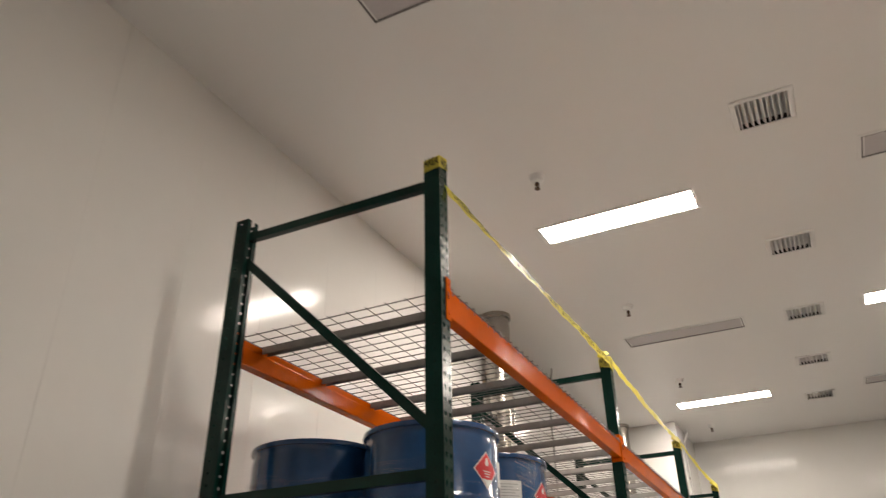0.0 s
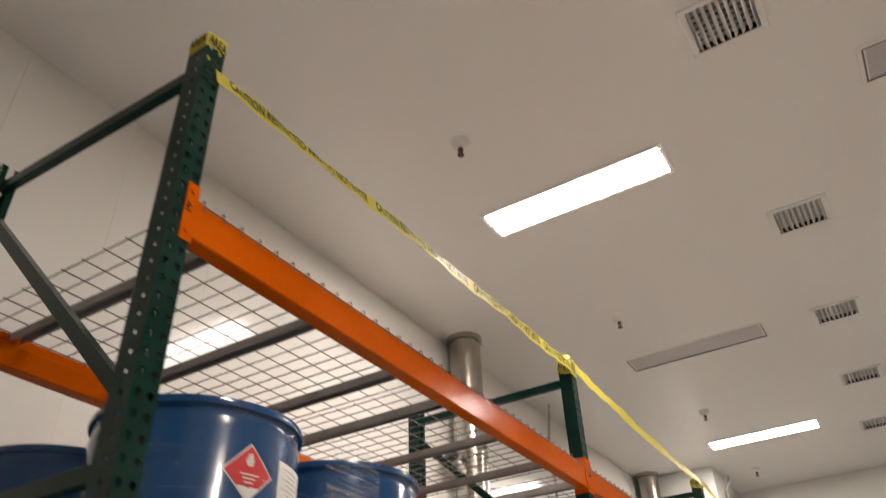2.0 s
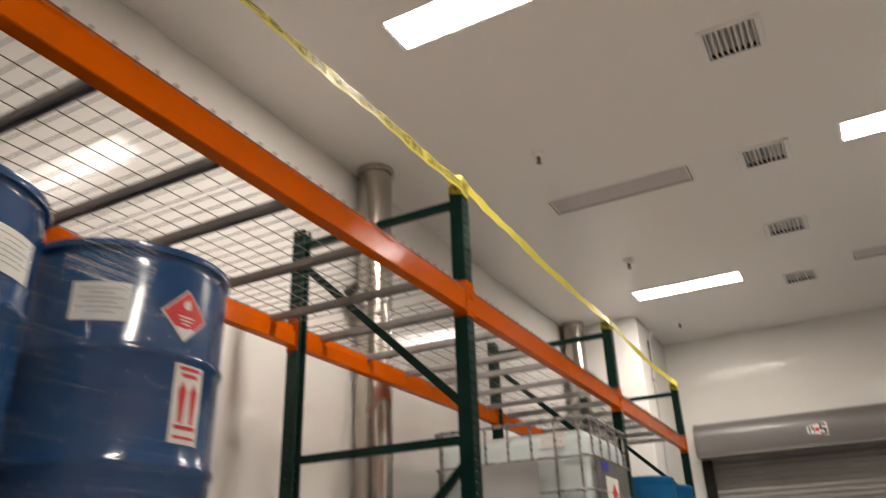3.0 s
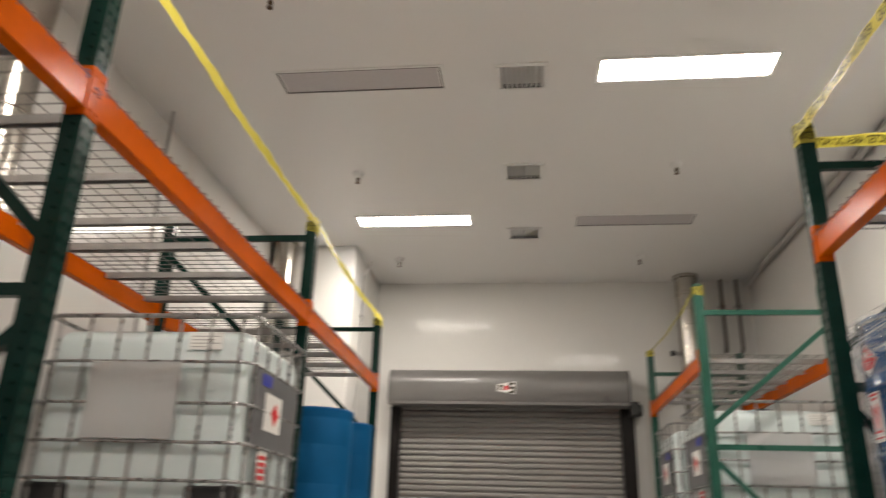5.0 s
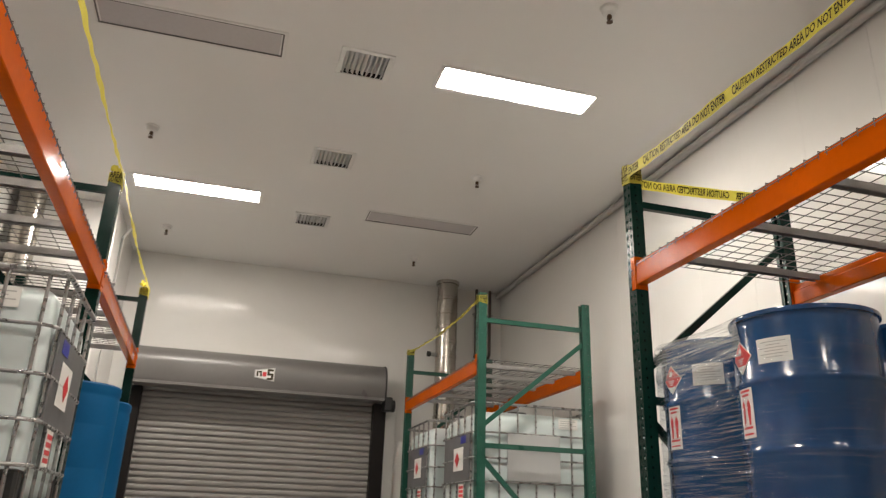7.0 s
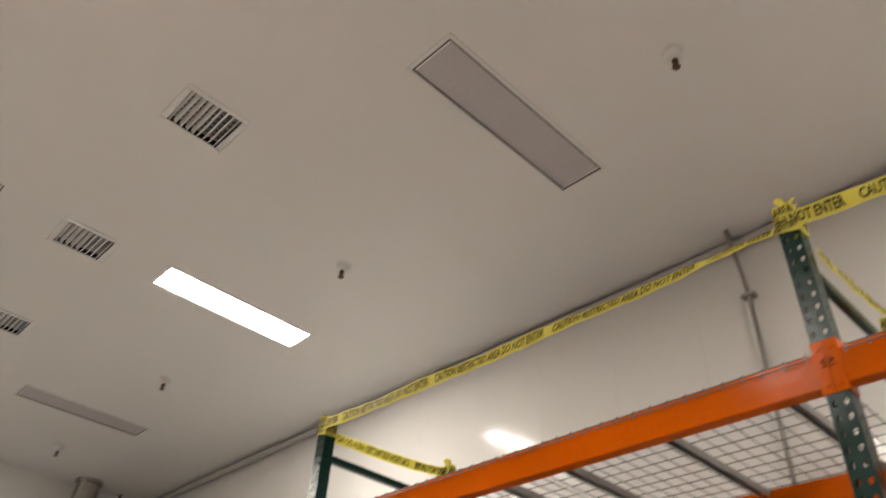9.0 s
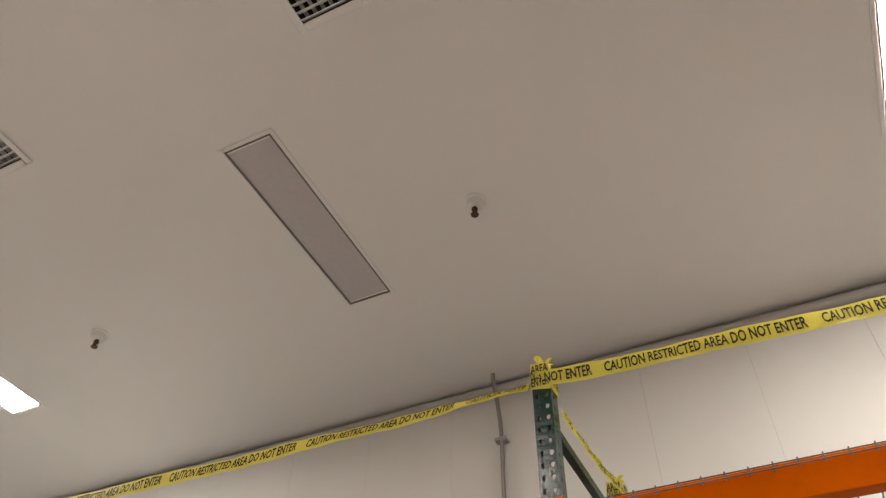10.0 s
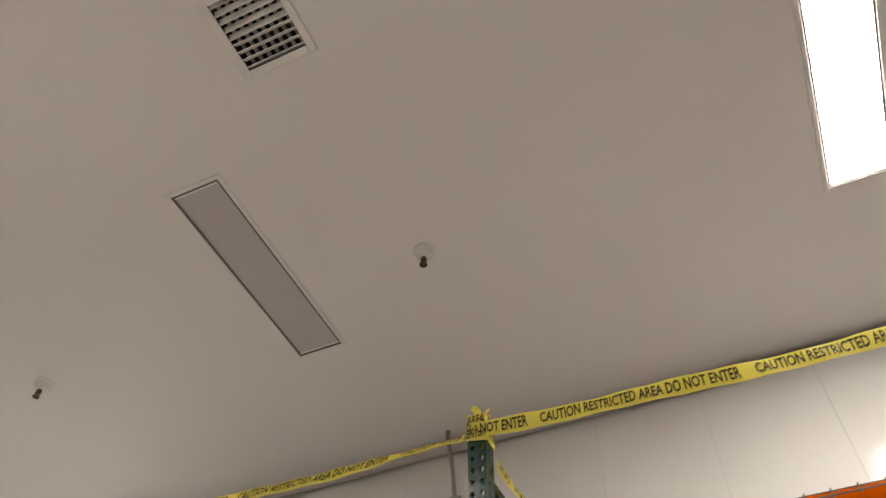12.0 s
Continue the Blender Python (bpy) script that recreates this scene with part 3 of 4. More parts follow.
def wire_deck(xf, xr, y0, y1, z):
    """A wire mesh deck on three channels, its wires turned down over both beams."""
    s = 1 if xf > xr else -1
    t = thing("wire_deck", ((xf + xr) / 2, (y0 + y1) / 2, z), "galvanised wire mesh deck lying across orange beams", "wire deck", "wire decks")
    r = 0.0028
    b = bmesh.new()
    fo, ro = xf + s * 0.041, xr - s * 0.041
    n = int(round((y1 - y0 - 0.03) / 0.074))
    for k in range(n + 1):
        y = y0 + 0.015 + k * (y1 - y0 - 0.03) / n
        rod([(fo, y, z - 0.030), (fo, y, z + r), (ro, y, z + r), (ro, y, z - 0.030)], r, 4, b)
    m = 11
    for k in range(m + 1):
        x = fo + (ro - fo) * (k + 0.25) / (m + 0.5)
        rod([(x, y0 + 0.01, z + 3 * r), (x, y1 - 0.01, z + 3 * r)], r, 4, b)
    for x in (fo + s * 2 * r, ro - s * 2 * r):
        rod([(x, y0 + 0.01, z - 0.022), (x, y1 - 0.01, z - 0.022)], r, 4, b)
    part("mesh", b, WIRE, t)
    for f in (0.13, 0.5, 0.87):
        y = y0 + f * (y1 - y0)
        c = bmesh.new()
        xa, xb = sorted((xf - s * 0.006, xr + s * 0.006))
        for ya, yb, za, zb in ((y - 0.020, y + 0.020, z - 0.004, z - 0.0005), (y - 0.020, y - 0.017, z - 0.036, z - 0.004), (y + 0.017, y + 0.020, z - 0.036, z - 0.004)):
            box(xa + 0.004, xb - 0.004, ya, yb, za, zb, bm=c)
        part("channel", c, CHANNEL, t, "dark grey steel channel")
    return t


DARKPOSTS = {1: post_mesh(1, GREEN), -1: post_mesh(-1, GREEN)}
MIDPOSTS = {1: post_mesh(1, GREEN2), -1: post_mesh(-1, GREEN2)}
LEFT_Y, NEAR_Y, FAR_Y = (2.515, 5.36, 8.125, 10.74), (1.16, 4.03, 6.92), (9.60, 12.28)
LXF, LXR, RXF, RXR = -1.14, -2.205, 1.785, 2.815
rack("dark green pallet rack with orange beams loaded with drums", LXF, LXR, LEFT_Y, DARKPOSTS, GREEN)
rack("dark green pallet rack with orange beams holding wrapped drums", RXF, RXR, NEAR_Y, DARKPOSTS, GREEN, 3.385)
rack("lighter green pallet rack with orange beams holding two totes", RXF, RXR, FAR_Y, MIDPOSTS, GREEN2, 3.36)
for xf, xr, ys in ((LXF, LXR, LEFT_Y), (RXF, RXR, NEAR_Y), (RXF, RXR, FAR_Y)):
    for ya, yb in zip(ys, ys[1:]):
        mid = (ya + yb) / 2
        for z in (BEAM_Z1 + 0.003, LOW_Z1 + 0.003):
            wire_deck(xf, xr, ya + 0.05, mid - 0.006, z)
            wire_deck(xf, xr, mid + 0.006, yb - 0.05, z)

SHELF = LOW_Z1 + 0.016


# ---- caution tape ----
def text_mesh(words, length, height):
    """The words as flat triangles, length by height, starting at the origin."""
    c = bpy.data.curves.new("words", "FONT")
    c.body, c.resolution_u, c.offset = words, 2, 0.022
    o = bpy.data.objects.new("words", c)
    scene.collection.objects.link(o)
    bpy.context.view_layer.update()
    me = bpy.data.meshes.new_from_object(o.evaluated_get(bpy.context.evaluated_depsgraph_get()))
    bpy.data.objects.remove(o)
    co = np.array([v.co[:] for v in me.vertices])
    lo, hi = co.min(0), co.max(0)
    pts = [((p[0] - lo[0]) / (hi[0] - lo[0]) * length, (p[1] - lo[1]) / (hi[1] - lo[1]) * height) for p in co]
    tris = [tuple(p.vertices) for p in me.polygons]
    bpy.data.meshes.remove(me)
    return pts, tris


WORDS = text_mesh("CAUTION RESTRICTED AREA DO NOT ENTER", 0.735, 0.050)
PERIOD, WIDE = 0.785, 0.075


def tape(p, q, sag, tilt, offset=0.0, wave=0.004, width=WIDE, ripple=0.0, printed=True, label="yellow caution tape with black lettering strung between rack posts"):
    """A ribbon from p to q that reads from p to q; tilt: its lean from upright, in degrees, at even steps along it."""
    p, q = Vector(p), Vector(q)
    L = (q - p).length
    d = (q - p).normalized()
    side = d.cross(Vector((0, 0, 1))).normalized()

    def frame_at(u):
        f = min(max(u / L, 0), 1)
        i = min(int(f * (len(tilt) - 1)), len(tilt) - 2)
        g = f * (len(tilt) - 1) - i
        g = g * g * (3 - 2 * g)
        a = radians(tilt[i] * (1 - g) + tilt[i + 1] * g + 5 * math.sin(9 * u))
        c = p + d * u + Vector((0, 0, -4 * sag * f * (1 - f))) + Vector((0, 0, wave * math.sin(7 * u + offset * 9)))
        across = math.cos(a) * Vector((0, 0, 1)) + math.sin(a) * side
        return c, across, d.cross(across)

    t = thing("caution_tape", p, label, "caution tape", "caution tapes")
    b = bmesh.new()
    n = max(int(L / 0.03), 2)
    rows = []
    for i in range(n + 1):
        u = L * i / n
        c, ac, nr = frame_at(u)
        rows.append([b.verts.new(c + ac * v * width + nr * (0.0025 * math.sin(31 * u + 3 * v) + ripple * math.sin(14 * u + 40 * v))) for v in (-0.5, -0.25, 0, 0.25, 0.5)])
    for r0, r1 in zip(rows, rows[1:]):
        for k in range(4):
            b.faces.new((r0[k], r1[k], r1[k + 1], r0[k + 1]))
    strip = part("strip", b, TAPE, t, smooth=60)
    for lift in (0.0040, -0.0040) if printed else ():
        u0 = offset - PERIOD * 3
        while u0 < L:
            e = bmesh.new()
            pts, tris = WORDS
            made = {}
            for tri in tris:
                if all(0.01 < u0 + pts[j][0] < L - 0.01 for j in tri):
                    for j in tri:
                        if j not in made:
                            u, v = u0 + pts[j][0], pts[j][1] - 0.0245
                            c, ac, nr = frame_at(u)
                            made[j] = e.verts.new(c + ac * v * width / WIDE + nr * (lift + 0.0025 * math.sin(31 * u + 3 * v / WIDE)))
                    e.faces.new([made[j] for j in tri])
            u0 += PERIOD
            if made:
                part("lettering", e, INK, strip, "black capital lettering")
    return t


def wrap(x, y, z, s, knot=False, words=("AREA", "DO NOT", "ENTER"), turns=3):
    """Tape wound round a post's top; s: the way its lettering faces along x."""
    t = thing("tape_wrap", (x, y, z - 0.1), "yellow caution tape wound round the top of a rack post", "caution tape", "tape wraps")
    for k in range(turns):
        hw = 0.0405 + 0.0016 * k
        z1 = z - 0.002 - 0.032 * k
        tiltx, tilty = (0.006, -0.009, 0.004)[k % 3], (0.012, -0.006, 0.009)[k % 3]
        b = bmesh.new()
        ring = [[b.verts.new((x + cx * hw, y + cy * hw, zz + cx * tiltx + cy * tilty)) for cx, cy in ((-1, -0.9), (-0.9, -1), (0.9, -1), (1, -0.9), (1, 0.9), (0.9, 1), (-0.9, 1), (-1, 0.9))] for zz in (z1 - 0.062, z1 - 0.03, z1)]
        for r0, r1 in zip(ring, ring[1:]):
            for j in range(8):
                b.faces.new((r0[j], r0[(j + 1) % 8], r1[(j + 1) % 8], r1[j]))
        layer = part("layer", b, TAPE, t)
        if k < len(words):
            pts, tris = text_mesh(words[k], 0.074, 0.042)
            e = bmesh.new()
            vs = [e.verts.new((x + s * (hw + 0.0022 + 0.0016 * (turns - k)), y - s * -1 * (0.037 - px) * -1, z1 - 0.052 + pz)) for px, pz in pts]
            for tri in tris:
                e.faces.new([vs[j] for j in tri])
            vs = [e.verts.new((x - 0.037 + px, y - hw - 0.0022 - 0.0016 * (turns - k), z1 - 0.052 + pz)) for px, pz in pts]
            for tri in tris:
                e.faces.new([vs[j] for j in tri])
            part("lettering", e, INK, layer)
    if knot:
        b = bmesh.new()
        rnd = random.Random(int(y * 100))
        for k in range(7):
            a = rnd.random() * 6.28
            c = Vector((x - s * 0.01 + 0.018 * math.cos(a), y + 0.018 * math.sin(a), z + 0.004 + 0.006 * k))
            e1 = Vector((math.cos(a), math.sin(a), rnd.uniform(-0.5, 0.5))) * 0.026
            e2 = Vector((-math.sin(a) * 0.4, math.cos(a) * 0.4, 0.8)) * 0.015
            grid = [[b.verts.new(c + e1 * u + e2 * v + Vector((0, 0, 0.008 * math.sin(3 * u + v)))) for v in (-1, 0, 1)] for u in (-1, -0.3, 0.3, 1)]
            for g0, g1 in zip(grid, grid[1:]):
                for j in range(2):
                    b.faces.new((g0[j], g1[j], g1[j + 1], g0[j + 1]))
        part("knot", b, TAPE, t, "crumpled tape knot")
    return t


PLAIN = "unprinted side of yellow caution tape strung between rack posts"
R_ = RXF - 0.046
L_ = LXF + 0.046
tape((R_, 6.90, 3.565), (R_, 4.08, 3.53), 0.015, (-8, -4, -5, -13, -26, -35), offset=0.19)
tape((R_, 4.05, 3.555), (R_, 1.18, 3.53), 0.05, (0, 0, 0, 0), offset=0.285)
tape((RXR, 6.925, 3.60), (RXF + 0.03, 6.925, 3.53), 0.02, (0, -6, 0), offset=0.36, wave=0.003, ripple=0.003, width=0.068)
tape((RXR, 3.975, 3.55), (RXF + 0.03, 3.975, 3.42), 0.015, (10, 5, 0), offset=0.1, width=0.055)
tape((L_, 2.53, 3.475), (L_, 5.34, 3.58), 0.0, (-19, -18, -15, -9, -5), offset=0.05)
tape((L_, 5.38, 3.60), (L_, 8.09, 3.60), 0.035, (-8, -5, -3, -8, -12, -12), offset=0.3, printed=False, label=PLAIN)
tape((L_, 8.13, 3.60), (L_, 10.67, 3.61), 0.05, (-12, -6, -10, -14), offset=0.12, printed=False, label=PLAIN)
tape((R_, 12.26, 3.60), (R_, 9.62, 3.53), 0.06, (-20, -30, -20, -10), offset=0.2, width=0.04)
for x, y, s, k in ((LXF, 2.515, 1, False), (LXF, 5.36, 1, True), (LXF, 8.125, 1, True), (LXF, 10.74, 1, True), (RXF, 4.03, -1, True), (RXF, 6.92, -1, False), (RXR, 6.92, -1, True), (RXR, 4.03, -1, True)):
    wrap(x, y, TOP, s, k, turns=1 if y < 3 else 2 if s > 0 else 3)
wrap(RXF, 12.28, TOP, -1, False, turns=1)
wrap(RXF, 9.60, 3.60, -1, False, turns=2)


# ---- pallets, drums and totes on the lower shelves ----
def pallet(x, y, w, d, h):
    t = thing("pallet", (x, y, SHELF), "worn wooden pallet under drums on the rack", "pallet", "wooden pallets")
    for k in range(7):
        xa = x - w / 2 + k * (w - 0.09) / 6
        part("top_board", box(xa, xa + 0.09, y - d / 2, y + d / 2, SHELF + h - 0.02, SHELF + h, 0.002), WOOD, t)
    for k in range(3):
        ya = y - d / 2 + k * (d - 0.09) / 2
        part("stringer", box(x - w / 2, x + w / 2, ya, ya + 0.09, SHELF, SHELF + h - 0.021, 0.002), WOOD, t)
    return t


def on_cylinder(pts, r, az, zc):
    """Places flat (across, up) points on a drum's side; across grows to the viewer's right."""
    return [(r * math.cos(az + a / r), r * math.sin(az + a / r), zc + u) for a, u in pts]


def patch(w, h, r, az, zc, n=6, rot=0.0):
    b = bmesh.new()
    grid = []
    for j in range(n + 1):
        row = []
        for i in range(n + 1):
            a, u = (i / n - 0.5) * w, (j / n - 0.5) * h
            a, u = a * math.cos(rot) - u * math.sin(rot), a * math.sin(rot) + u * math.cos(rot)
            row.append(b.verts.new(on_cylinder([(a, u)], r, az, zc)[0]))
        grid.append(row)
    for r0, r1 in zip(grid, grid[1:]):
        for i in range(n):
            b.faces.new((r0[i], r0[i + 1], r1[i + 1], r1[i]))
    return b


def shape(pts, r, az, zc):
    b = bmesh.new()
    b.faces.new([b.verts.new(p) for p in on_cylinder(pts, r, az, zc)])
    bmesh.ops.triangulate(b, faces=b.faces[:])
    return b


RAD, TALL = 0.288, 0.885


def drum_labels(d, az_diamond, az_label, az_arrow, rad, z_diamond=0.70):
    r = rad + 0.0015
    v = part("hazard_label", patch(0.106, 0.106, r, az_diamond, z_diamond, 6, math.pi / 4), PAPER, d, "red hazard diamond with a white border", local=True, smooth=60)
    part("red_field", patch(0.098, 0.098, r + 0.0012, az_diamond, z_diamond, 6, math.pi / 4), RED, v, local=True, smooth=60)
    part("flame", shape([(-0.008, 0.016), (-0.013, 0.027), (-0.006, 0.044), (-0.002, 0.034), (0.004, 0.050), (0.011, 0.030), (0.008, 0.016)], r + 0.0030, az_diamond, z_diamond), PAPER, v, local=True)
    part("lower_field", shape([(-0.034, -0.036), (0.034, -0.036), (0.0, -0.070)], r + 0.0030, az_diamond, z_diamond), PAPER, v, local=True)
    for k in range(3):
        part("bar", patch(0.05 - 0.012 * k, 0.004, r + 0.0030, az_diamond, z_diamond - 0.006 - 0.010 * k, 3), PAPER, v, local=True)
    w = part("paper_label", patch(0.15, 0.105, r, az_label, 0.705), PAPER, d, "white printed paper label", local=True, smooth=60)
    for k in range(6):
        part("text_line", patch((0.11, 0.06, 0.12, 0.08, 0.12, 0.07)[k], 0.0035, r + 0.0012, az_label, 0.740 - 0.013 * k, 3), GREYINK, w, local=True)
    a = part("arrow_label", patch(0.10, 0.215, r, az_arrow, 0.465), PAPER, d, "white label with two red upward arrows", local=True, smooth=60)
    for k in (-1, 1):
        part("arrow", shape([(k * 0.020 - 0.006, -0.055), (k * 0.020 + 0.006, -0.055), (k * 0.020 + 0.006, 0.030), (k * 0.020 + 0.014, 0.030), (k * 0.020, 0.055), (k * 0.020 - 0.014, 0.030), (k * 0.020 - 0.006, 0.030)], r + 0.0016, az_arrow, 0.465), RED, a, local=True)
    part("base_bar", patch(0.074, 0.010, r + 0.0016, az_arrow, 0.400, 3), RED, a, local=True)
    for k in range(2):
        part("text_bar", patch(0.075 - 0.02 * k, 0.010, r + 0.0016, az_arrow, 0.555 - 0.018 * k, 3), RED, a, local=True)
    part("text_bar", patch(0.075, 0.008, r + 0.0016, az_arrow, 0.374, 3), RED, a, local=True)


def steel_drum(x, y, z, az, label="glossy dark blue steel drum on a wrapped pallet", rad=RAD):
    """az: bearings in degrees of the diamond, the paper label and the arrow label."""
    d = thing("steel_drum", (x, y, z), label, "drum", "blue steel drums")
    R = rad
    prof = [(0, 0.02), (R - 0.01, 0.02), (R - 0.008, 0.0), (R, 0.0), (R, 0.02)]
    for hz in (0.30, 0.585):
        prof += [(R, hz - 0.022), (R + 0.006, hz - 0.010), (R + 0.009, hz), (R + 0.006, hz + 0.010), (R, hz + 0.022)]
    prof += [(R, TALL - 0.075), (R - 0.004, TALL - 0.05), (R - 0.006, TALL - 0.03), (R - 0.002, TALL - 0.022)]
    part("body", lathe(prof, 48), STEELBLUE, d, local=True, smooth=35)
    part("lid", lathe([(R - 0.002, TALL - 0.022), (R - 0.012, TALL - 0.012), (R - 0.016, TALL - 0.018), (R - 0.03, TALL - 0.020), (0, TALL - 0.018)], 48), STEELBLUE, d, local=True, smooth=35)
    part("closing_ring", lathe([(R - 0.004, TALL - 0.024), (R + 0.007, TALL - 0.022), (R + 0.009, TALL - 0.012), (R + 0.006, TALL - 0.002), (R - 0.004, TALL), (R - 0.012, TALL - 0.006), (R - 0.012, TALL - 0.014)], 48), STEELBLUE, d, local=True, smooth=40)
    for bx, by, br in ((0.17, 0.05, 0.032), (-0.18, -0.06, 0.018)):
        b = lathe([(0, 0.006), (br * 0.8, 0.006), (br, 0.002), (br, -0.004)], 16)
        bmesh.ops.translate(b, verts=b.verts[:], vec=(bx, by, TALL - 0.018))
        part("bung", b, BLACK, d, local=True, smooth=40)
    drum_labels(d, *[radians(a) for a in az], rad)
    return d


PAL = 0.145
DZ0 = SHELF + PAL + 0.001
pallet(-1.688, 3.24, 1.2, 1.2, PAL)
steel_drum(-1.385, 2.93, DZ0, (-13, 22, -11))
steel_drum(-1.39, 3.56, DZ0, (-5, -50, 2))
steel_drum(-1.985, 2.93, DZ0, (120, 150, 120))
steel_drum(-1.99, 3.56, DZ0, (160, 190, 160))
pallet(2.395, 6.39, 1.2, 1.2, PAL)
steel_drum(2.10, 6.09, DZ0, (170, 204, 170), rad=0.306)
steel_drum(2.10, 6.705, DZ0, (180, 222, 179))
steel_drum(2.72, 6.09, DZ0, (20, 50, 20), rad=0.295)
steel_drum(2.70, 6.71, DZ0, (20, 50, 20))


def stretch_wrap(cx, cy, hx, hy, z0, z1, sag, label, gathered, tight):
    """Clear film pulled round four drums; between drums its upper edge sags."""
    r = RAD + 0.013
    t = thing("stretch_wrap", (cx, cy, z0), label, "stretch wrap", "stretch wraps")
    ring = []
    for qx, qy, a0 in ((1, 1, 0), (-1, 1, 90), (-1, -1, 180), (1, -1, 270)):
        for k in range(13):
            a = radians(a0 + 7.5 * k)
            ring.append((cx + qx * hx + r * math.cos(a), cy + qy * hy + r * math.sin(a)))
    pts = []
    for (xa, ya), (xb, yb) in zip(ring, ring[1:] + ring[:1]):
        gap = math.hypot(xb - xa, yb - ya)
        m = max(1, int(gap / 0.04))
        for k in range(m):
            f = k / m
            pts.append((xa + (xb - xa) * f, ya + (yb - ya) * f, 4 * f * (1 - f) if m > 3 else 0))
    b = bmesh.new()
    rows = 22
    cols = []
    for i, (x, y, g) in enumerate(pts):
        col = []
        for j in range(rows + 1):
            f = j / rows
            z = z0 + (z1 - z0) * f - sag * g * f * f + 0.012 * math.sin(0.9 * i) * f * f
            pull = 1 - 0.012 * g * math.sin(9 * f + 0.6 * i) * 0.5
            col.append(b.verts.new((cx + (x - cx) * pull, cy + (y - cy) * pull, z)))
        cols.append(col)
    for i in range(len(cols)):
        c0, c1 = cols[i], cols[(i + 1) % len(cols)]
        for j in range(rows):
            b.faces.new((c0[j], c1[j], c1[j + 1], c0[j + 1]))
    part("film", b, FILM, t, smooth=60)
    side, ya, yb = gathered
    b = bmesh.new()
    row = [q for q in pts if (q[0] - cx) * side > 0.1 and ya < q[1] < yb]
    row.sort(key=lambda q: q[1])
    cols = []
    for i, (x, y, g) in enumerate(row):
        col = []
        for j in range(15):
            f = j / 14
            z = DZ0 + 0.70 + 0.185 * f - 0.015 * g * f + 0.006 * math.sin(2.1 * i) * (1 - f)
            out = 0.003 + 0.005 * math.sin(11 * f + 0.35 * i) + 0.012 * f
            col.append(b.verts.new((x + side * out, y, z)))
        cols.append(col)
    for c0, c1 in zip(cols, cols[1:]):
        for j in range(14):
            b.faces.new((c0[j], c1[j], c1[j + 1], c0[j + 1]))
    part("gathered_film", b, FILM_THICK if tight else FILM_MID, t, "bunched shiny film near the rims", smooth=60)
    if not tight:
        return t
    b = bmesh.new()
    cols = []
    for i, (x, y, g) in enumerate(row):
        cols.append([b.verts.new((x + side * (0.004 + 0.004 * math.sin(0.8 * j + 0.3 * i)), y, DZ0 + 0.12 + 0.58 * j / 20)) for j in range(21)])
    for c0, c1 in zip(cols, cols[1:]):
        for j in range(20):
            b.faces.new((c0[j], c1[j], c1[j + 1], c0[j + 1]))
    part("pulled_film", b, FILM_MID, t, "film pulled tight with fine streaks", smooth=60)
    return t


stretch_wrap(-1.688, 3.245, 0.30, 0.315, SHELF + 0.10, DZ0 + 0.74, 0.05, "clear crinkled stretch film round blue drums", (1, 3.13, 3.40), False)
stretch_wrap(2.40, 6.395, 0.312, 0.317, SHELF + 0.10, DZ0 + 0.74, 0.06, "clear crinkled stretch film round blue drums", (-1, 6.08, 7.1), True)


def plastic_drum(x, y, z):
    d = thing("plastic_drum", (x, y, z), "matt bright blue plastic drum on the rack", "drum", "blue plastic drums")
    R, T = 0.288, 0.885
    prof = [(0, 0.01), (R - 0.03, 0.0), (R - 0.006, 0.012), (R, 0.04)]
    for hz in (0.31, 0.60):
        prof += [(R, hz - 0.018), (R - 0.0025, hz - 0.006), (R - 0.0025, hz + 0.006), (R, hz + 0.018)]
    prof += [(R, T - 0.10), (R - 0.003, T - 0.09), (R - 0.003, T - 0.07), (R + 0.003, T - 0.055), (R + 0.003, T - 0.012), (R - 0.008, T), (R - 0.03, T - 0.004), (R - 0.04, T - 0.02), (0, T - 0.022)]
    part("body", lathe(prof, 44), PLASTICBLUE, d, local=True, smooth=40)
    for bx in (0.18, -0.18):
        b = lathe([(0, 0.012), (0.03, 0.012), (0.034, 0.0)], 16)
        bmesh.ops.translate(b, verts=b.verts[:], vec=(bx, 0, T - 0.021))
        part("bung", b, WHITE, d, local=True, smooth=40)
    r, az = R + 0.0015, radians(-130)
    lab = part("hazard_label", patch(0.10, 0.10, r, az, 0.70, 6, math.pi / 4), RED, d, "red hazard diamond", local=True, smooth=60)
    part("white_label", patch(0.10, 0.21, r, az, 0.47), PAPER, d, "white label with a red print", local=True, smooth=60)
    return d


pallet(-1.60, 9.68, 1.2, 1.35, 0.085)
first = plastic_drum(-1.30, 9.28, SHELF + 0.086)
for x, y in ((-1.30, 10.13), (-1.90, 9.28), (-1.90, 10.13)):
    copy_thing(first, pose(x, y, SHELF + 0.086))


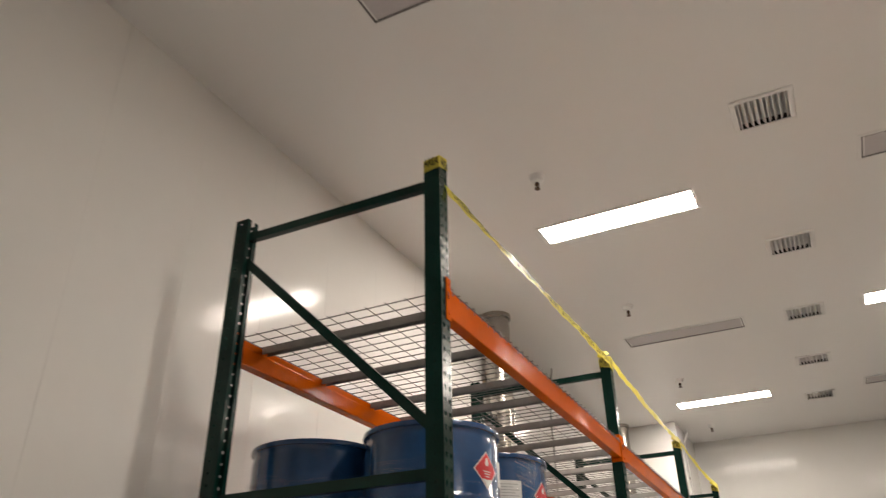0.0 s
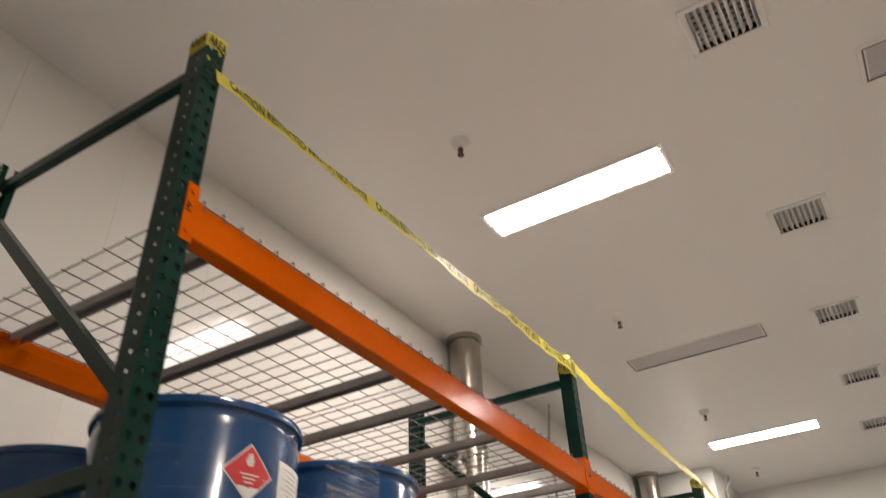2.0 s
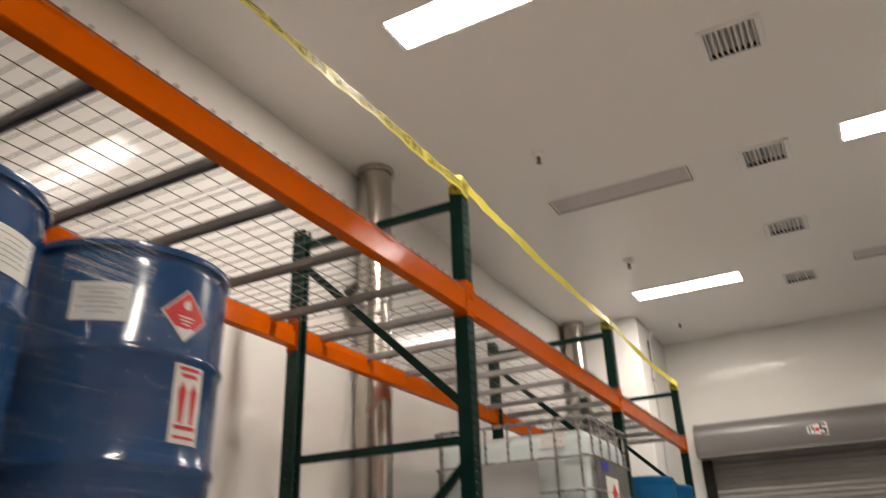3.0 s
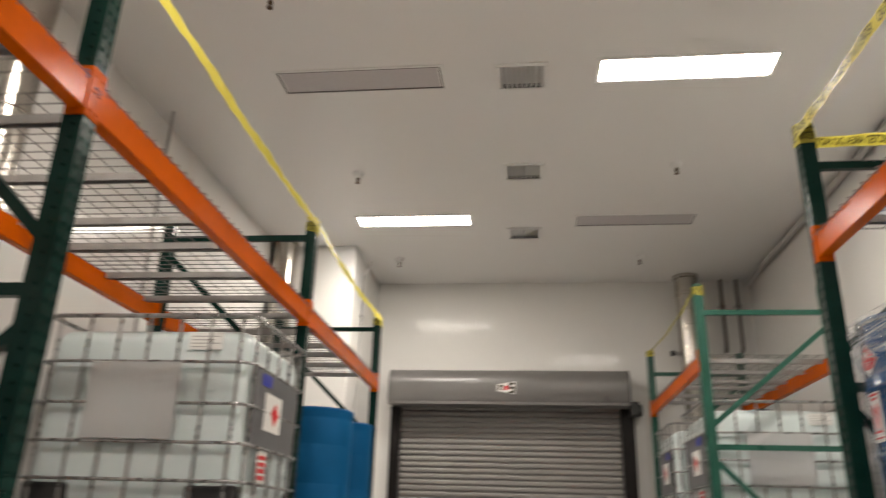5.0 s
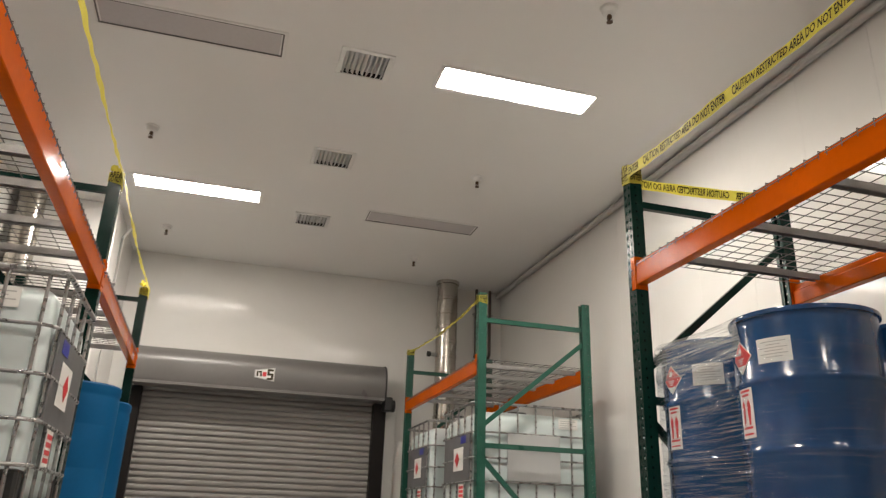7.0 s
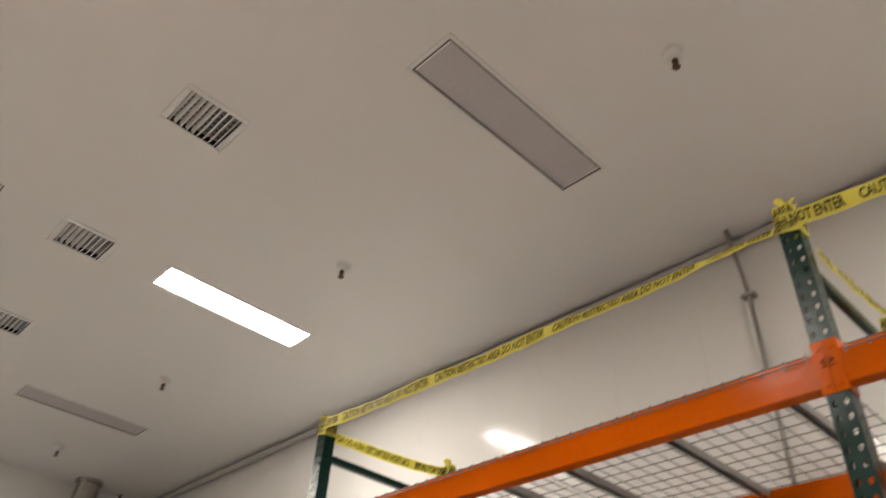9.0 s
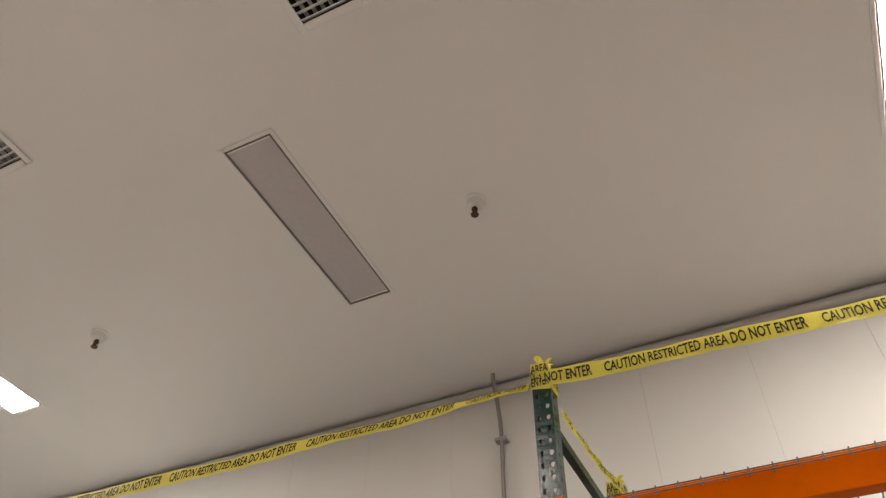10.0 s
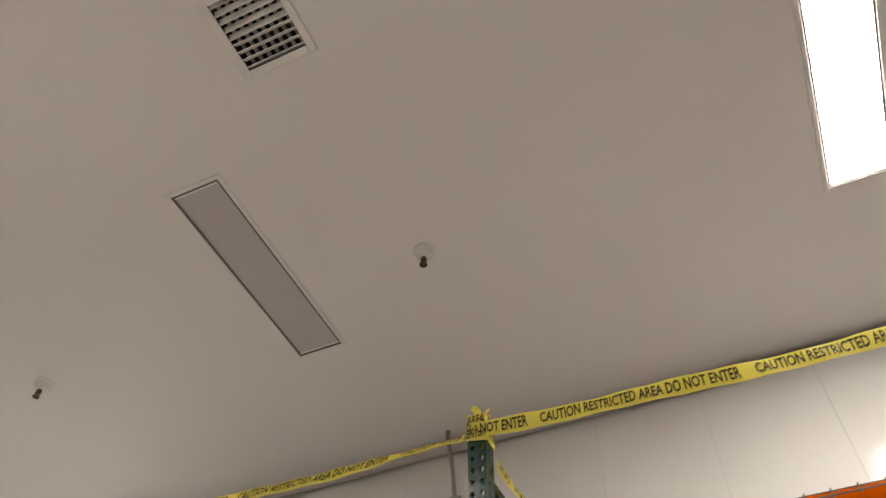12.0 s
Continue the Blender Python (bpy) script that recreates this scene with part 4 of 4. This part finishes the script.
def tote(x, y):
    """A caged plastic bulk container, 1.2 by 1.0 m, on its own black base."""
    t = thing("bulk_container", (x, y, SHELF), "white translucent plastic tote in a steel tube cage", "bulk container", "caged plastic totes")
    hx, hy = 0.60, 0.50
    b = box(-hx + 0.03, hx - 0.03, -hy + 0.03, hy - 0.03, 0.15, 1.10, 0.085, seg=4)
    bottle = part("bottle", b, POLY, t, "milky white plastic bottle", local=True, smooth=40)
    part("shoulder", box(-0.34, 0.34, -0.28, 0.28, 1.09, 1.125, 0.015, seg=2), POLY, bottle, local=True, smooth=40)
    part("lid", lathe([(0, 1.165), (0.10, 1.165), (0.112, 1.155), (0.112, 1.115)], 24), BLACK, t, "black screw lid", local=True, smooth=40)
    rr = 0.085

    def ring_points(z):
        pts = []
        for qx, qy, a0 in ((1, 1, 0), (-1, 1, 90), (-1, -1, 180), (1, -1, 270)):
            for k in range(5):
                a = radians(a0 + 22.5 * k)
                pts.append((qx * (hx - rr) + rr * math.cos(a), qy * (hy - rr) + rr * math.sin(a), z))
        return pts + pts[:1]

    for z, r in ((1.165, 0.013), (0.91, 0.009), (0.69, 0.009), (0.49, 0.009), (0.30, 0.009), (0.13, 0.011)):
        part("hoop", rod(ring_points(z), r, 8, caps=False), CAGE, t, local=True, smooth=60)
    up = mesh_of(rod([(0, 0, 0.12), (0, 0, 1.165)], 0.009, 8), CAGE, 60)
    for k in range(7):
        for s in (-1, 1):
            piece("upright_tube", up, t, (-0.525 + k * 0.175, s * (hy - 0.014), 0))
    for k in range(5):
        for s in (-1, 1):
            piece("upright_tube", up, t, (s * (hx - 0.014), -0.40 + k * 0.20, 0))
    for s in (-1, 1):
        part("placard", box(-0.285, 0.225, s * (hy + 0.013) - 0.003, s * (hy + 0.013) + 0.003, 0.50, 0.905, 0.003), PLATE, t, "bare steel placard plate", local=True)
        p = part("side_panel", box(s * hx - 0.005, s * hx + 0.005, -0.405, 0.36, 0.49, 0.905, 0.003), PANELGREY, t, "dark grey panel with labels", local=True)
        o = s * hx + s * 0.007

        def flat(name, y0, y1, z0, z1, m, lift=0.0):
            xa, xb = sorted((o + s * lift, o + s * (lift + 0.0015)))
            return part(name, box(xa, xb, y0, y1, z0, z1), m, p, local=True)

        flat("label", -0.235, 0.055, 0.59, 0.795, PAPER)
        xs = o + s * 0.004
        dd = bmesh.new()
        dd.faces.new([dd.verts.new((xs, -0.06 + a, 0.69 + c)) for a, c in ((-0.07, 0), (0, -0.07), (0.07, 0), (0, 0.07))])
        part("hazard_diamond", dd, RED, p, local=True)
        flat("mark", -0.31, -0.15, 0.825, 0.89, BLUEINK)
        part("red_label", box(*sorted((o + s * 0.006, o + s * 0.008)), -0.285, -0.145, 0.31, 0.47), PAPER, t, "white label with red print", local=True)
        for k in range(4):
            part("red_bar", box(*sorted((o + s * 0.0085, o + s * 0.0095)), -0.275, -0.155, 0.325 + 0.035 * k, 0.347 + 0.035 * k), RED, t, local=True)
        q = part("top_label", box(0.23, 0.42, s * hy - s * 0.022, s * hy - s * 0.020, 0.98, 1.075), PAPER, t, "white printed label", local=True)
        for k in range(4):
            part("print_line", box(0.245, (0.40, 0.37, 0.405, 0.33)[k], *sorted((s * (hy - 0.0195), s * (hy - 0.0185))), 1.050 - k * 0.019, 1.056 - k * 0.019), GREYINK, q, local=True)
    base = part("base", box(-hx, hx, -hy, hy, 0.075, 0.13, 0.012), BLACK, t, "black base tray", local=True)
    for sx in (-1, 0, 1):
        for sy in (-1, 0, 1):
            part("foot", box(sx * 0.52 - 0.08, sx * 0.52 + 0.08, sy * 0.42 - 0.08, sy * 0.42 + 0.08, 0, 0.076, 0.006), BLACK, base, local=True)
    for sx in (-1, 1):
        for sy in (-1, 1):
            c = box(*sorted((sx * (hx - 0.29), sx * (hx - 0.024))), *sorted((sy * (hy - 0.16), sy * (hy - 0.024))), 0.131, 0.285, 0.02, seg=2)
            part("corner_guard", c, BLACK, base, "black corner guard", local=True)
    return t


first = tote(-1.68, 7.57)
copy_thing(first, pose(2.385, 10.27, SHELF))
copy_thing(first, pose(2.36, 11.66, SHELF))

# ---- the left row of racks and its load stand slightly askew to the wall ----
SKEW, PIVOT = 0.0125, Vector((-1.14, 3.2, 0))
turned = Matrix.Translation(PIVOT) @ Matrix.Rotation(SKEW, 4, "Z") @ Matrix.Translation(-PIVOT)
for ob in list(scene.objects):
    if ob.parent is None and ob.location.x < -1.0 and ob.name.split(".")[0] in ("pallet_rack", "wire_deck", "caution_tape", "tape_wrap", "pallet", "steel_drum", "plastic_drum", "stretch_wrap", "bulk_container"):
        ob.location = turned @ ob.location
        ob.rotation_euler.z += SKEW

# ---- wall panels along the east wall ----
SEAM_Y = 3.87
ys = [Y0] + [SEAM_Y + 0.645 * k for k in range(-10, 15) if Y0 + 0.1 < SEAM_Y + 0.645 * k < Y1 - 0.1] + [Y1]
for ya, yb in zip(ys, ys[1:]):
    part("panel", box(X1, X1 + 0.0065, ya + 0.0007, yb - 0.0007, 0, H - 0.001), WALL, east)

# ---- wall panels along the west wall ----
ys = [Y0] + [2.61 + 0.645 * k for k in range(-9, 18) if Y0 + 0.1 < 2.61 + 0.645 * k < Y1 - 0.1] + [Y1]
for ya, yb in zip(ys, ys[1:]):
    part("panel", box(X0 - 0.0065, X0, ya + 0.0006, yb - 0.0006, 0, H - 0.001), WALL, west)
